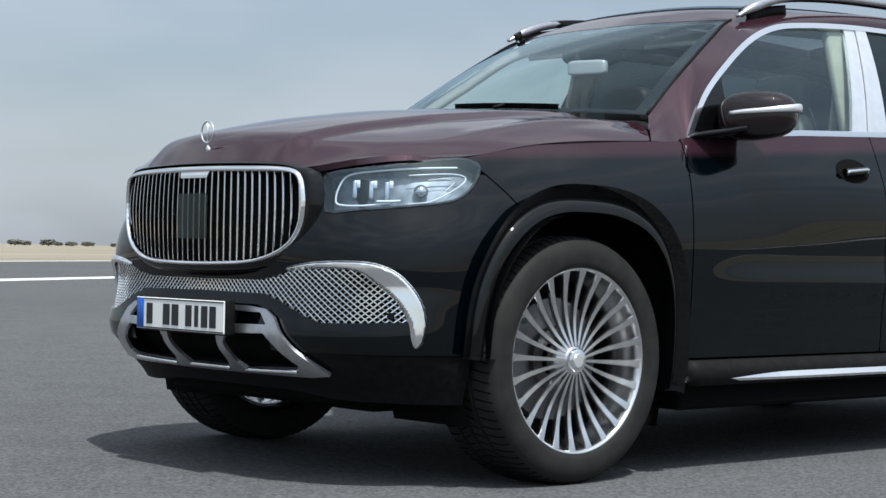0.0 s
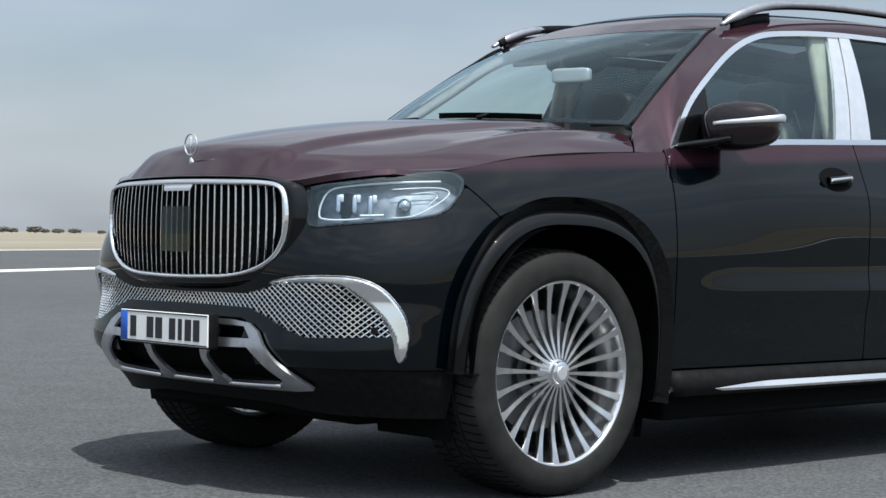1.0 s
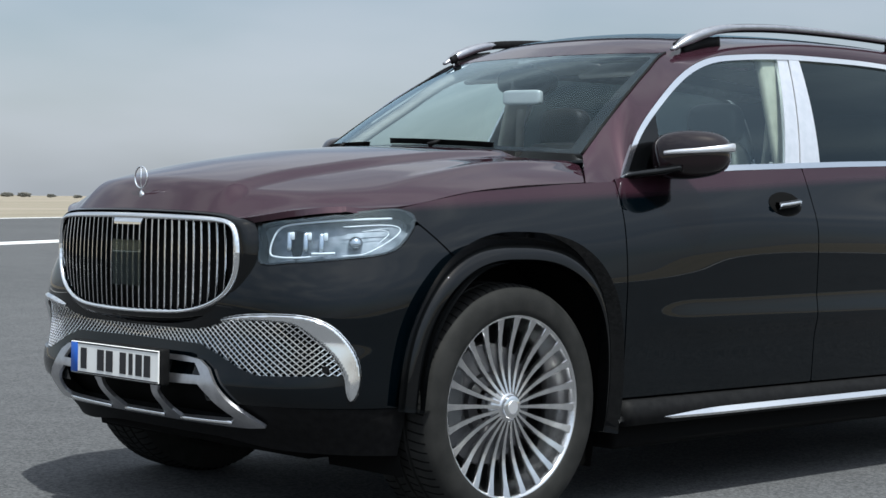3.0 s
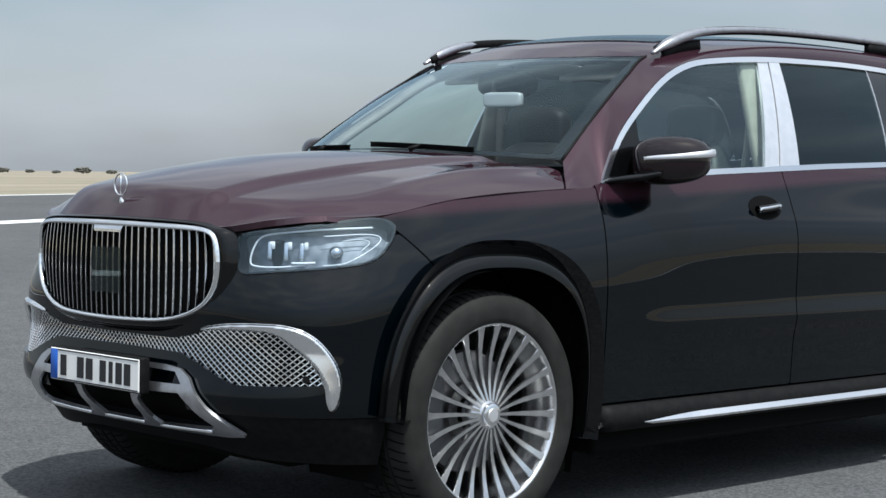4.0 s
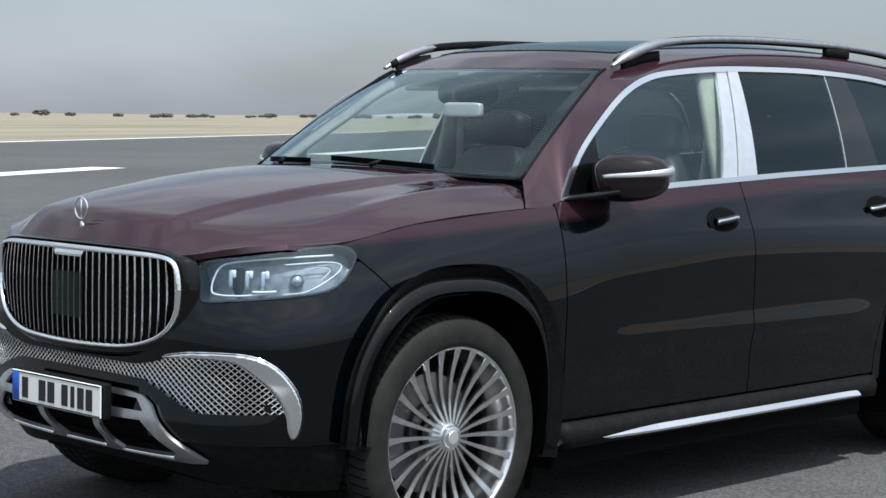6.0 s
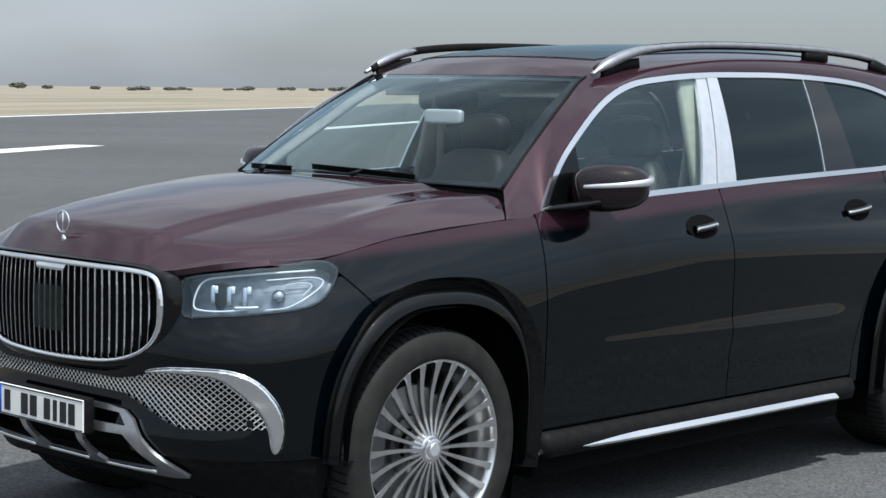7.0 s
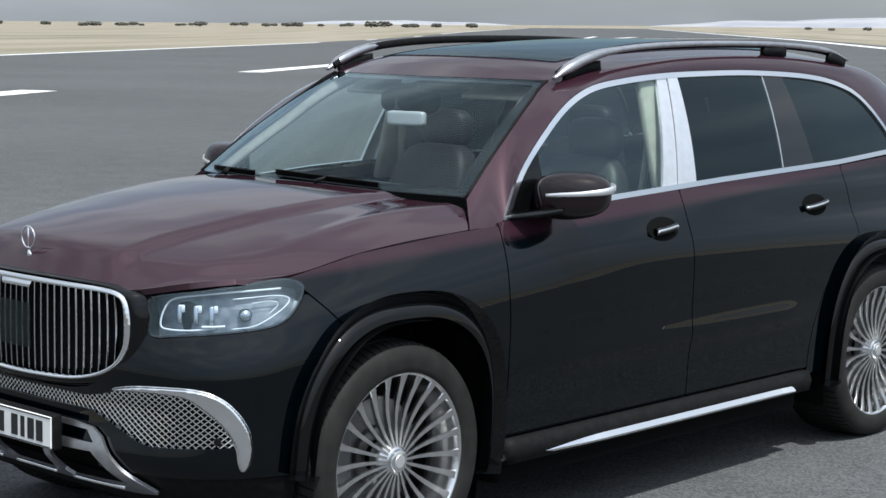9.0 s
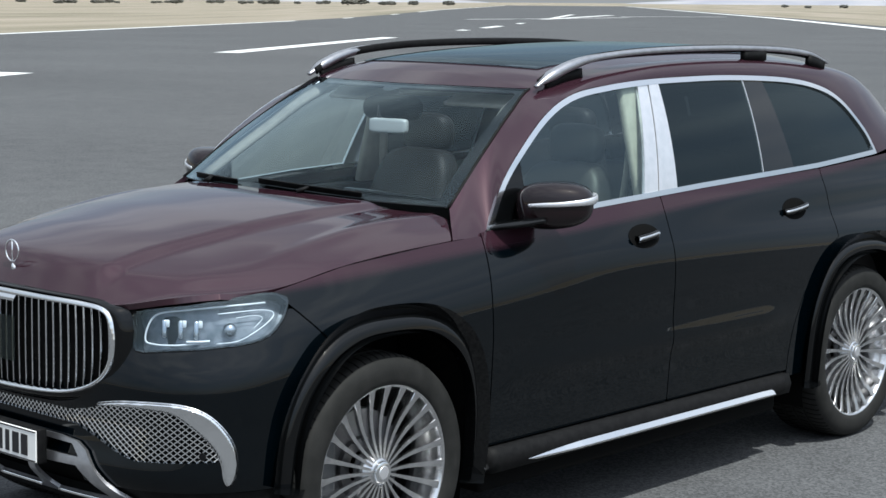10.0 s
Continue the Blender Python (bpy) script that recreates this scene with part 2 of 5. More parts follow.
def patch(name, parent, mat, P, box, n, inside=None, depth=0.02, side=1, label="", flip=False):
    """A smooth sheet P(u, v), cut where inside(u, v) turns negative, with its edges turned in by depth.
    side = -1 mirrors it to the other flank."""
    u0, u1, v0, v1 = box
    nu, nv = n
    us, vs = np.linspace(u0, u1, nu + 1), np.linspace(v0, v1, nv + 1)
    U, V = np.meshgrid(us, vs, indexing="ij")
    F = inside(U, V) if inside else np.ones_like(U)
    F = np.where(np.abs(F) < 1e-6, 1e-6, F)
    uv, index, faces = [], {}, []

    def node(i, j):
        k = (i, j)
        if k not in index:
            index[k] = len(uv)
            uv.append((U[i, j], V[i, j]))
        return index[k]

    def cross(a, b):
        k = (a, b) if a < b else (b, a)
        if k not in index:
            a, b = k
            t = F[a] / (F[a] - F[b])
            index[k] = len(uv)
            uv.append((U[a] + (U[b] - U[a]) * t, V[a] + (V[b] - V[a]) * t))
        return index[k]

    for i in range(nu):
        for j in range(nv):
            c = [(i, j), (i + 1, j), (i + 1, j + 1), (i, j + 1)]
            pos = [F[k] > 0 for k in c]
            if not any(pos):
                continue
            if all(pos):
                faces.append([node(*k) for k in c])
                continue
            f = []
            for q in range(4):
                a, b = c[q], c[(q + 1) % 4]
                if F[a] > 0:
                    f.append(node(*a))
                if (F[a] > 0) != (F[b] > 0):
                    f.append(cross(a, b))
            if len(f) >= 3:
                faces.append(f)
    uv = np.array(uv)
    e = 1e-4
    p = P(uv[:, 0], uv[:, 1])
    nrm = np.cross(P(uv[:, 0] + e, uv[:, 1]) - P(uv[:, 0] - e, uv[:, 1]), P(uv[:, 0], uv[:, 1] + e) - P(uv[:, 0], uv[:, 1] - e))
    nrm /= np.maximum(np.linalg.norm(nrm, axis=1, keepdims=True), 1e-12)
    if flip:
        nrm = -nrm
        faces = [f[::-1] for f in faces]
    if side < 0:
        p, nrm = p * (1, -1, 1), nrm * (1, -1, 1)
        faces = [f[::-1] for f in faces]
    verts, smooth = list(p), [True] * len(faces)
    normals = [tuple(nrm[i]) for f in faces for i in f]
    if depth:
        count = {}
        for f in faces:
            for a, b in zip(f, f[1:] + f[:1]):
                count[(a, b)] = count.get((a, b), 0) + 1
        low = {}
        for (a, b) in [k for k in count if (k[1], k[0]) not in count]:
            for k in (a, b):
                if k not in low:
                    low[k] = len(verts)
                    verts.append(p[k] - nrm[k] * depth)
            faces.append([b, a, low[a], low[b]])
            smooth.append(False)
            normals += [(0.0, 0.0, 0.0)] * 4
    return link_mesh(name, verts, faces, mat, parent, label, smooth, normals)


def sweep(name, parent, mat, pts, shape, up=(0, 0, 1), closed=False, label="", scale=None, caps=True, smooth=True):
    """A profile (list of side, up offsets) carried along points."""
    p = np.array(pts, float)
    n, k = len(p), len(shape)
    verts, faces = [], []
    for i in range(n):
        a = p[(i - 1) % n] if closed or i > 0 else p[i]
        b = p[(i + 1) % n] if closed or i < n - 1 else p[i]
        t = (b - a) / max(np.linalg.norm(b - a), 1e-9)
        w = np.array(up[i] if isinstance(up, list) else up, float)
        s = np.cross(t, w)
        s /= max(np.linalg.norm(s), 1e-9)
        w = np.cross(s, t)
        sc = 1.0 if scale is None else scale[i]
        for q in shape:
            verts.append(p[i] + s * q[0] * sc + w * q[1] * sc)
    for i in range(n if closed else n - 1):
        j = (i + 1) % n
        for q in range(k):
            r = (q + 1) % k
            faces.append([i * k + q, j * k + q, j * k + r, i * k + r])
    if caps and not closed:
        faces.append(list(range(k))[::-1])
        faces.append([(n - 1) * k + q for q in range(k)])
    bm = bmesh.new()
    vs = [bm.verts.new(v) for v in verts]
    for f in faces:
        bm.faces.new([vs[i] for i in f])
    return part(name, bm, mat, parent, label, smooth)


def ring_shape(rx, rz, n=10):
    return [(rx * math.cos(2 * math.pi * i / n), rz * math.sin(2 * math.pi * i / n)) for i in range(n)]


def lathe_mesh(name, profile, mat, n=64, closed=False):
    """Profile of (radius, y) turned about the y axis."""
    me = bpy.data.meshes.new(name)
    verts, faces = [], []
    k = len(profile)
    for i in range(n):
        a = 2 * math.pi * i / n
        for r, y in profile:
            verts.append((r * math.cos(a), y, r * math.sin(a)))
    for i in range(n):
        j = (i + 1) % n
        for q in range(k if closed else k - 1):
            w = (q + 1) % k
            faces.append((i * k + q, i * k + w, j * k + w, j * k + q))
    me.from_pydata(verts, [], faces)
    me.polygons.foreach_set("use_smooth", [True] * len(me.polygons))
    me.materials.append(mat)
    me.update()
    me.set_sharp_from_angle(angle=radians(38))
    return me


def box_bm(size, at=(0, 0, 0), bevel=0.0, seg=2, rot=None):
    bm = bmesh.new()
    bmesh.ops.create_cube(bm, size=1)
    bmesh.ops.scale(bm, vec=size, verts=bm.verts)
    if bevel:
        bmesh.ops.bevel(bm, geom=bm.edges[:], offset=bevel, segments=seg, affect="EDGES", profile=0.5)
    if rot:
        bmesh.ops.rotate(bm, cent=(0, 0, 0), matrix=Euler([radians(a) for a in rot]).to_matrix(), verts=bm.verts)
    bmesh.ops.translate(bm, vec=at, verts=bm.verts)
    return bm


# ---- ground ----
D_RUN = Vector((0.787, 0.617, 0))
N_RUN = Vector((-0.617, 0.787, 0))
D_DASH = Vector((0.82, 0.572, 0))
LEFT_EDGE, RIGHT_EDGE = 30.8, -36.0


def ground_z(x, y):
    """The airfield lies flat round the car and rises very gently far off."""
    x, y = np.asarray(x, float), np.asarray(y, float)
    e = np.maximum(0.0, (0.97 * x - 0.62 * y) - 25.0)
    return 0.0107 * e * ss(e, 0, 120)


M_ASPHALT = material("asphalt", (0.1, 0.1, 0.105), 0.9, spec=0.06)


def make_asphalt(m):
    co = nd(m, "ShaderNodeTexCoord")
    big = nd(m, "ShaderNodeTexNoise", Scale=0.11, Detail=5.0)
    mid = nd(m, "ShaderNodeTexNoise", Scale=2.3, Detail=5.0, Roughness=0.6)
    stone = nd(m, "ShaderNodeTexVoronoi", Scale=95.0)
    grit = nd(m, "ShaderNodeTexNoise", Scale=240.0, Detail=2.0)
    for n in (big, mid, stone, grit):
        wire(m, co.outputs["Object"], n.inputs["Vector"])
    r = nd(m, "ShaderNodeValToRGB")
    r.color_ramp.elements[0].position, r.color_ramp.elements[1].position = 0.28, 0.72
    r.color_ramp.elements[0].color, r.color_ramp.elements[1].color = (0.070, 0.0715, 0.0745, 1), (0.104, 0.106, 0.1095, 1)
    add = nd(m, "ShaderNodeMath")
    add.operation = "ADD"
    half = nd(m, "ShaderNodeMath")
    half.operation = "MULTIPLY"
    half.inputs[1].default_value = 0.5
    wire(m, big.outputs["Fac"], add.inputs[0])
    wire(m, mid.outputs["Fac"], add.inputs[1])
    wire(m, add.outputs[0], half.inputs[0])
    wire(m, half.outputs[0], r.inputs["Fac"])
    sr = nd(m, "ShaderNodeMapRange")
    sr.inputs["From Min"].default_value, sr.inputs["From Max"].default_value = 0.2, 0.8
    sr.inputs["To Min"].default_value, sr.inputs["To Max"].default_value = 0.75, 1.3
    sep = nd(m, "ShaderNodeSeparateColor")
    wire(m, stone.outputs["Color"], sep.inputs[0])
    wire(m, sep.outputs[0], sr.inputs["Value"])
    hs = nd(m, "ShaderNodeHueSaturation")
    wire(m, r.outputs["Color"], hs.inputs["Color"])
    wire(m, sr.outputs[0], hs.inputs["Value"])
    wire(m, hs.outputs["Color"], bsdf(m).inputs["Base Color"])
    bp = nd(m, "ShaderNodeBump", Strength=0.3, Distance=0.005)
    wire(m, stone.outputs["Distance"], bp.inputs["Height"])
    bp2 = nd(m, "ShaderNodeBump", Strength=0.4, Distance=0.003)
    wire(m, grit.outputs["Fac"], bp2.inputs["Height"])
    wire(m, bp.outputs["Normal"], bp2.inputs["Normal"])
    wire(m, bp2.outputs["Normal"], bsdf(m).inputs["Normal"])


make_asphalt(M_ASPHALT)
M_FIELD = material("dry_grass", (0.42, 0.35, 0.24), 0.95)


def make_field(m):
    co = nd(m, "ShaderNodeTexCoord")
    mp = nd(m, "ShaderNodeMapping")
    mp.inputs["Rotation"].default_value = (0, 0, math.atan2(0.617, 0.787))
    mp.vector_type = "TEXTURE"
    mp.inputs["Scale"].default_value = (9.0, 0.55, 1.0)
    wire(m, co.outputs["Object"], mp.inputs["Vector"])
    n = nd(m, "ShaderNodeTexNoise", Scale=0.06, Detail=6.0, Roughness=0.6)
    wire(m, mp.outputs["Vector"], n.inputs["Vector"])
    r = nd(m, "ShaderNodeValToRGB")
    cr = r.color_ramp
    cr.elements[0].position, cr.elements[1].position = 0.3, 0.7
    cr.elements[0].color, cr.elements[1].color = (0.155, 0.14, 0.095, 1), (0.31, 0.265, 0.215, 1)
    mid = cr.elements.new(0.5)
    mid.color = (0.24, 0.208, 0.155, 1)
    wire(m, n.outputs["Fac"], r.inputs["Fac"])
    wire(m, r.outputs["Color"], bsdf(m).inputs["Base Color"])
    n2 = nd(m, "ShaderNodeTexNoise", Scale=3.0, Detail=4.0)
    wire(m, co.outputs["Object"], n2.inputs["Vector"])
    bp = nd(m, "ShaderNodeBump", Strength=0.8, Distance=0.3)
    wire(m, n2.outputs["Fac"], bp.inputs["Height"])
    wire(m, bp.outputs["Normal"], bsdf(m).inputs["Normal"])


make_field(M_FIELD)
M_LINE = mottled(material("worn_white_paint", (0.7, 0.7, 0.68), 0.7), (0.52, 0.52, 0.51), (0.74, 0.74, 0.72), 1.2)


def build_ground():
    far = 3400.0
    ss_ = np.array([-far, -1200, -500, -250, -120, -60, -30, 0, 20, 40, 60, 90, 120, 160, 200, 260, 330, 420, 550, 750, 1000, 1400, 2000, far])
    ns_ = np.array([-far, -1500, -800, -500, -300, -200, -140, -90, -60, RIGHT_EDGE, -20, 0, 15, LEFT_EDGE, 45, 70, 110, 170, 260, 400, 700, 1300, far])
    verts, faces, mats = [], [], []
    for s in ss_:
        for n in ns_:
            q = D_RUN * s + N_RUN * n
            verts.append((q.x, q.y, float(ground_z(q.x, q.y))))
    k = len(ns_)
    for i in range(len(ss_) - 1):
        for j in range(k - 1):
            faces.append((i * k + j, (i + 1) * k + j, (i + 1) * k + j + 1, i * k + j + 1))
            mats.append(0 if RIGHT_EDGE - 1 < (ns_[j] + ns_[j + 1]) / 2 < LEFT_EDGE + 1 and ss_[i] > -600 and ss_[i + 1] < 1001 else 1)
    ob = link_mesh("ground", verts, faces, M_ASPHALT, None, smooth=True)
    ob.data.materials.append(M_FIELD)
    ob.data.polygons.foreach_set("material_index", mats)
    return tagged(ob, "grey asphalt airfield runway with dry straw-coloured grass beyond", "ground", kind="structure")


build_ground()


def strip(name, a, b, width, label):
    """A painted line on the runway from a to b."""
    a, b = Vector(a), Vector(b)
    d = (b - a).normalized()
    n = Vector((-d.y, d.x, 0)) * width / 2
    steps = max(2, int((b - a).length / 12))
    verts, faces = [], []
    for i in range(steps + 1):
        c = a.lerp(b, i / steps)
        for q in (c - n, c + n):
            verts.append((q.x, q.y, float(ground_z(q.x, q.y)) + 0.006))
        for q in (c - n, c + n):
            verts.append((q.x, q.y, float(ground_z(q.x, q.y)) - 0.004))
    for i in range(steps):
        o = i * 4
        faces += [(o, o + 4, o + 5, o + 1), (o + 2, o + 6, o + 4, o), (o + 1, o + 5, o + 7, o + 3)]
    ob = link_mesh(name, verts, faces, M_LINE, None, smooth=False)
    return tagged(ob, label, "road marking", group="runway markings", kind="structure")


DASH0 = Vector((43.6, 49.5, 0))
for s0, s1 in ((-130, -84), (-72, -23.5), (0, 43), (82, 148), (205, 262)):
    strip("runway_line", DASH0 + D_DASH * s0, DASH0 + D_DASH * s1, 1.0, "long worn white dash painted on the asphalt")
strip("runway_line", N_RUN * (LEFT_EDGE - 0.6) + D_RUN * -500, N_RUN * (LEFT_EDGE - 0.6) + D_RUN * 950, 0.7, "continuous white edge line beside the dry grass")
strip("runway_line", N_RUN * (RIGHT_EDGE + 3) + D_RUN * -500, N_RUN * (RIGHT_EDGE + 3) + D_RUN * 950, 1.6, "continuous white edge line beside the dry grass")
for a, b, w in (((190, 165, 0), (226, 163, 0), 1.6), ((184.5, 151, 0), (252, 186, 0), 1.8), ((236, 172, 0), (246, 158, 0), 1.4)):
    strip("runway_line", a, b, w, "worn white cross stroke painted far down the runway")


# ---- car: body surfaces ----
X1, X2 = 0.05, 3.45
sec = tab([0.18, 0.26, 0.34, 0.45, 0.60, 0.80, 0.92, 1.00, 1.06, 1.12, 1.17, 1.24, 1.32],
          [0.880, 0.906, 0.924, 0.934, 0.942, 0.951, 0.9555, 0.9545, 0.943, 0.918, 0.892, 0.862, 0.845], 0.022)
taper_x = tab([-0.6, -0.26, 0.10, 0.45, 0.9, 1.4, 2.2, 3.0, 3.6, 4.4], [0.105, 0.10, 0.083, 0.066, 0.03, 0.005, 0.0, 0.006, 0.03, 0.08], 0.16)
taper_z = tab([0.2, 0.80, 0.93, 1.06, 1.12, 1.4], [0.0, 0.05, 0.28, 0.9, 1.0, 1.0], 0.03)
nose_a = tab([0.22, 0.30, 0.36, 0.425, 0.475, 0.55, 0.63, 0.69, 0.75, 0.80, 0.84, 0.875, 0.95, 1.05], [0.70, 0.755, 0.822, 0.890, 0.901, 0.884, 0.872, 0.882, 0.884, 0.876, 0.867, 0.857, 0.866, 0.885], 0.016)
nose_n = tab([0.2, 0.6, 0.8, 0.95, 1.1], [3.8, 3.8, 3.5, 2.9, 2.75], 0.05)
tail_a = tab([0.2, 0.5, 0.9, 1.3, 1.75], [0.80, 0.88, 0.86, 0.80, 0.62], 0.05)


def y_side(x, z):
    """Half width of the lower body at x, z."""
    x, z = np.asarray(x, float), np.asarray(z, float)
    rise = 0.655
    swell = (0.009 + 0.0045 * ss(x, 1.0, 2.2)) * np.exp(-((z - rise) / 0.055) ** 2) * ss(x, 0.55, 0.95) * ss(-x, -2.75, -2.35)
    base = sec(z + 0.03 * np.clip(x - 0.9, 0, 2) * (1 - ss(z, 1.05, 1.2))) - taper_x(x) * taper_z(z) + swell
    tf = np.clip((X1 - x) / nose_a(z), 0, 0.9999)
    n = nose_n(z)
    tr = np.clip((x - X2) / tail_a(z), 0, 0.9999)
    return base * (1 - tf ** n) ** (1 / n) * (1 - tr ** 3.4) ** (1 / 3.4)


def P_side(x, z):
    return np.stack([x, -y_side(x, z), z], -1)


def P_nose(phi, z):
    """The nose by its angle in plan, 0 ahead to 90 at the flank."""
    n, a = nose_n(z), nose_a(z)
    y0 = sec(z) - taper_x(np.full(np.shape(z), X1)) * taper_z(z)
    c, s = np.abs(np.cos(phi)), np.abs(np.sin(phi))
    r = ((c / a) ** n + (s / y0) ** n) ** (-1 / n)
    # the taper also runs on along the corner
    x = X1 - r * np.cos(phi)
    y = r * np.sin(phi)
    y = y * (sec(z) - taper_x(x) * taper_z(z)) / y0
    return np.stack([x, -y, z], -1)


def P_tail(phi, z):
    a = tail_a(z)
    w = sec(z + 0.06 * (1 - ss(z, 1.05, 1.2)))
    y0 = w - taper_x(np.full(np.shape(z), X2)) * taper_z(z)
    c, s = np.abs(np.cos(phi)), np.abs(np.sin(phi))
    r = ((c / a) ** 3.4 + (s / y0) ** 3.4) ** (-1 / 3.4)
    x = X2 + r * np.cos(phi)
    y = r * np.sin(phi) * (w - taper_x(x) * taper_z(z)) / y0
    return np.stack([x, -y, z], -1)


HUB_Z, AXLE_R = 0.402, 3.200
belt = tab([0.3, 0.64, 1.26, 2.0, 2.45, 2.95, 3.58, 4.3], [1.142, 1.163, 1.205, 1.238, 1.253, 1.268, 1.30, 1.34], 0.06)
cut_z = tab([-0.6, -0.41, -0.26, -0.07, 0.14, 0.45, 0.60], [0.995, 1.044, 1.075, 1.108, 1.128, 1.144, 1.153], 0.05)
cut_y = tab([-0.6, -0.41, -0.26, -0.07, 0.14, 0.45, 0.60], [0.735, 0.803, 0.826, 0.840, 0.843, 0.841, 0.843], 0.05)


ARCH_B = 0.534         # height of the arch's outer edge over the hub


def arch_half(cx, ahead):
    """Half length and squareness of an arch, ahead of and behind its hub."""
    front = (0.448, 2.4) if cx < 1 else (0.450, 2.5)
    rear = (0.490, 2.9) if cx < 1 else (0.485, 2.6)
    return np.where(ahead, front[0], rear[0]), np.where(ahead, front[1], rear[1])


def arch(x, z, r, cx=0.0):
    """Distance out from the arch line whose top lies r over the hub."""
    dx = np.asarray(x, float) - cx
    a, n = arch_half(cx, dx < 0)
    return ((np.abs(dx) / a) ** n + (np.abs(z - HUB_Z) / ARCH_B) ** n) ** (1 / n) * ARCH_B - r


def arch_point(cx, t, r):
    """The point of that line at angle t, from the front round over the top."""
    c, q = np.cos(t), np.sin(t)
    a, n = arch_half(cx, c > 0)
    x = cx - np.sign(c) * np.abs(c) ** (2 / n) * a * r / ARCH_B
    return x, HUB_Z + np.sign(q) * np.abs(q) ** (2 / n) * r


def door_front(z):
    return 0.562 + 0.035 * ss(z, 0.9, 1.17)


def door_mid(z):
    return 1.68 + 0.0 * z


def door_rear(z):
    """The rear door's edge runs down and then round the rear arch."""
    zz = np.asarray(z, float)
    return np.minimum(2.98 - 0.10 * (zz - 1.0), AXLE_R - np.sqrt(np.clip(0.60 ** 2 - np.clip(zz - HUB_Z, 0, 1) ** 2, 0, 1)))


GAP = 0.0028
SILL = 0.395

car = new("car")
car.location = (0, 0, 0)
tagged(car, "dark red over black luxury SUV with chrome grille, parked on asphalt", "car")

for side in (1, -1):
    # front wing
    patch("wing", car, M_PAINT, P_side, (-0.48, 0.62, 0.34, 1.18), (112, 86),
          lambda x, z: np.minimum.reduce([cut_z(x) - GAP - z, door_front(z) - GAP - x, arch(x, z, 0.508), z - SILL + 0.03,
                                          (x + 0.356) * 0.72 + (z - 1.005) * 0.69 - GAP]), 0.02, side, "black front wing with a dark red shoulder")
    patch("front_door", car, M_PAINT, P_side, (0.46, 1.72, 0.36, 1.26), (126, 90),
          lambda x, z: np.minimum.reduce([belt(x) - z, x - door_front(z) - GAP, door_mid(z) - GAP - x, z - SILL]), 0.02, side)
    patch("rear_door", car, M_PAINT, P_side, (1.64, 3.02, 0.36, 1.30), (138, 94),
          lambda x, z: np.minimum.reduce([belt(x) - z, x - door_mid(z) - GAP, door_rear(z) - GAP - x, z - SILL]), 0.02, side)
    patch("quarter_panel", car, M_PAINT, P_side, (2.40, X2, 0.34, 1.32), (105, 98),
          lambda x, z: np.minimum.reduce([belt(x) - z, x - door_rear(z) - GAP, arch(x, z, 0.508, AXLE_R), z - SILL + 0.03]), 0.02, side)
    patch("rear_bumper", car, M_PAINT, P_tail, (0, math.pi / 2, 0.30, 1.36), (60, 80),
          lambda f, z: np.minimum(belt(P_tail(f, z)[..., 0]) - z, arch(P_tail(f, z)[..., 0], z, 0.508, AXLE_R)), 0.02, side, flip=True)

# ---- hood ----
hood_c = tab([-0.90, -0.84, -0.78, -0.70, -0.50, -0.20, 0.10, 0.32, 0.6], [1.050, 1.098, 1.126, 1.152, 1.197, 1.241, 1.267, 1.275, 1.281], 0.05)


lip_z = tab([0, 0.42, 0.50, 0.56, 0.64, 0.72, 0.82], [1.016, 1.006, 1.004, 1.014, 1.032, 1.046, 1.053], 0.02)


def hood_z(x, y):
    x, y = np.asarray(x, float), np.abs(np.asarray(y, float))
    yc = 0.40 + 0.10 * ss(x, -0.8, 0.4)
    z = hood_c(x) - 0.020 * ss(y, yc - 0.035, yc + 0.045) - (0.056 + 0.066 * ss(-x, -0.35, 0.55)) * (y / 0.8) ** 2
    z = z + 0.008 * np.exp(-((y - 0.69) / 0.035) ** 2) * ss(x, -0.55, 0.1)
    t = np.clip((y - 0.60) / np.maximum(cut_y(x) - 0.60, 0.05), 0, 1.4)
    fall = hood_c(x) - 0.020 - (0.056 + 0.066 * ss(-x, -0.35, 0.55)) * (cut_y(x) / 0.8) ** 2 - cut_z(x)
    z = z - fall * t ** 2.6
    f = (np.clip((X1 - x) / 0.905, 0, 2) ** 2.8 + (y / 0.865) ** 2.8) ** (1 / 2.8)
    d = np.clip((1.0 - f) / 0.13, 0, 1)
    w = ss(-x, 0.15, 0.50)
    return z - (z - lip_z(y)) * (1 - d) ** 2.2 * w


def hood_in(x, y):
    y = np.abs(y)
    f = (np.clip((X1 - x) / 0.905, 0, 2) ** 2.8 + (y / 0.865) ** 2.8) ** (1 / 2.8)
    front = (1.0 - f) * 0.85
    rear = 0.29 + 0.28 * (y / 0.78) ** 2 - x
    return np.minimum.reduce([front, cut_y(x) - y, rear, 0.542 - (y - 0.73) * 0.86 - GAP - x])


patch("hood", car, M_RED, lambda x, y: np.stack([x, y, hood_z(x, y)], -1), (-0.90, 0.56, -0.87, 0.87), (146, 174), hood_in, 0.02, 1, "dark red metallic hood with raised creases")
# plinth of the windscreen, between hood and glass
patch("cowl", car, M_TRIM, lambda x, y: np.stack([x, y, hood_z(x, y) - 0.03], -1), (0.24, 0.70, -0.80, 0.80), (30, 40),
      lambda x, y: np.minimum(x - (0.22 + 0.28 * (y / 0.78) ** 2), 0.40 + 0.24 * (y / 0.78) ** 2 - x), 0.02)

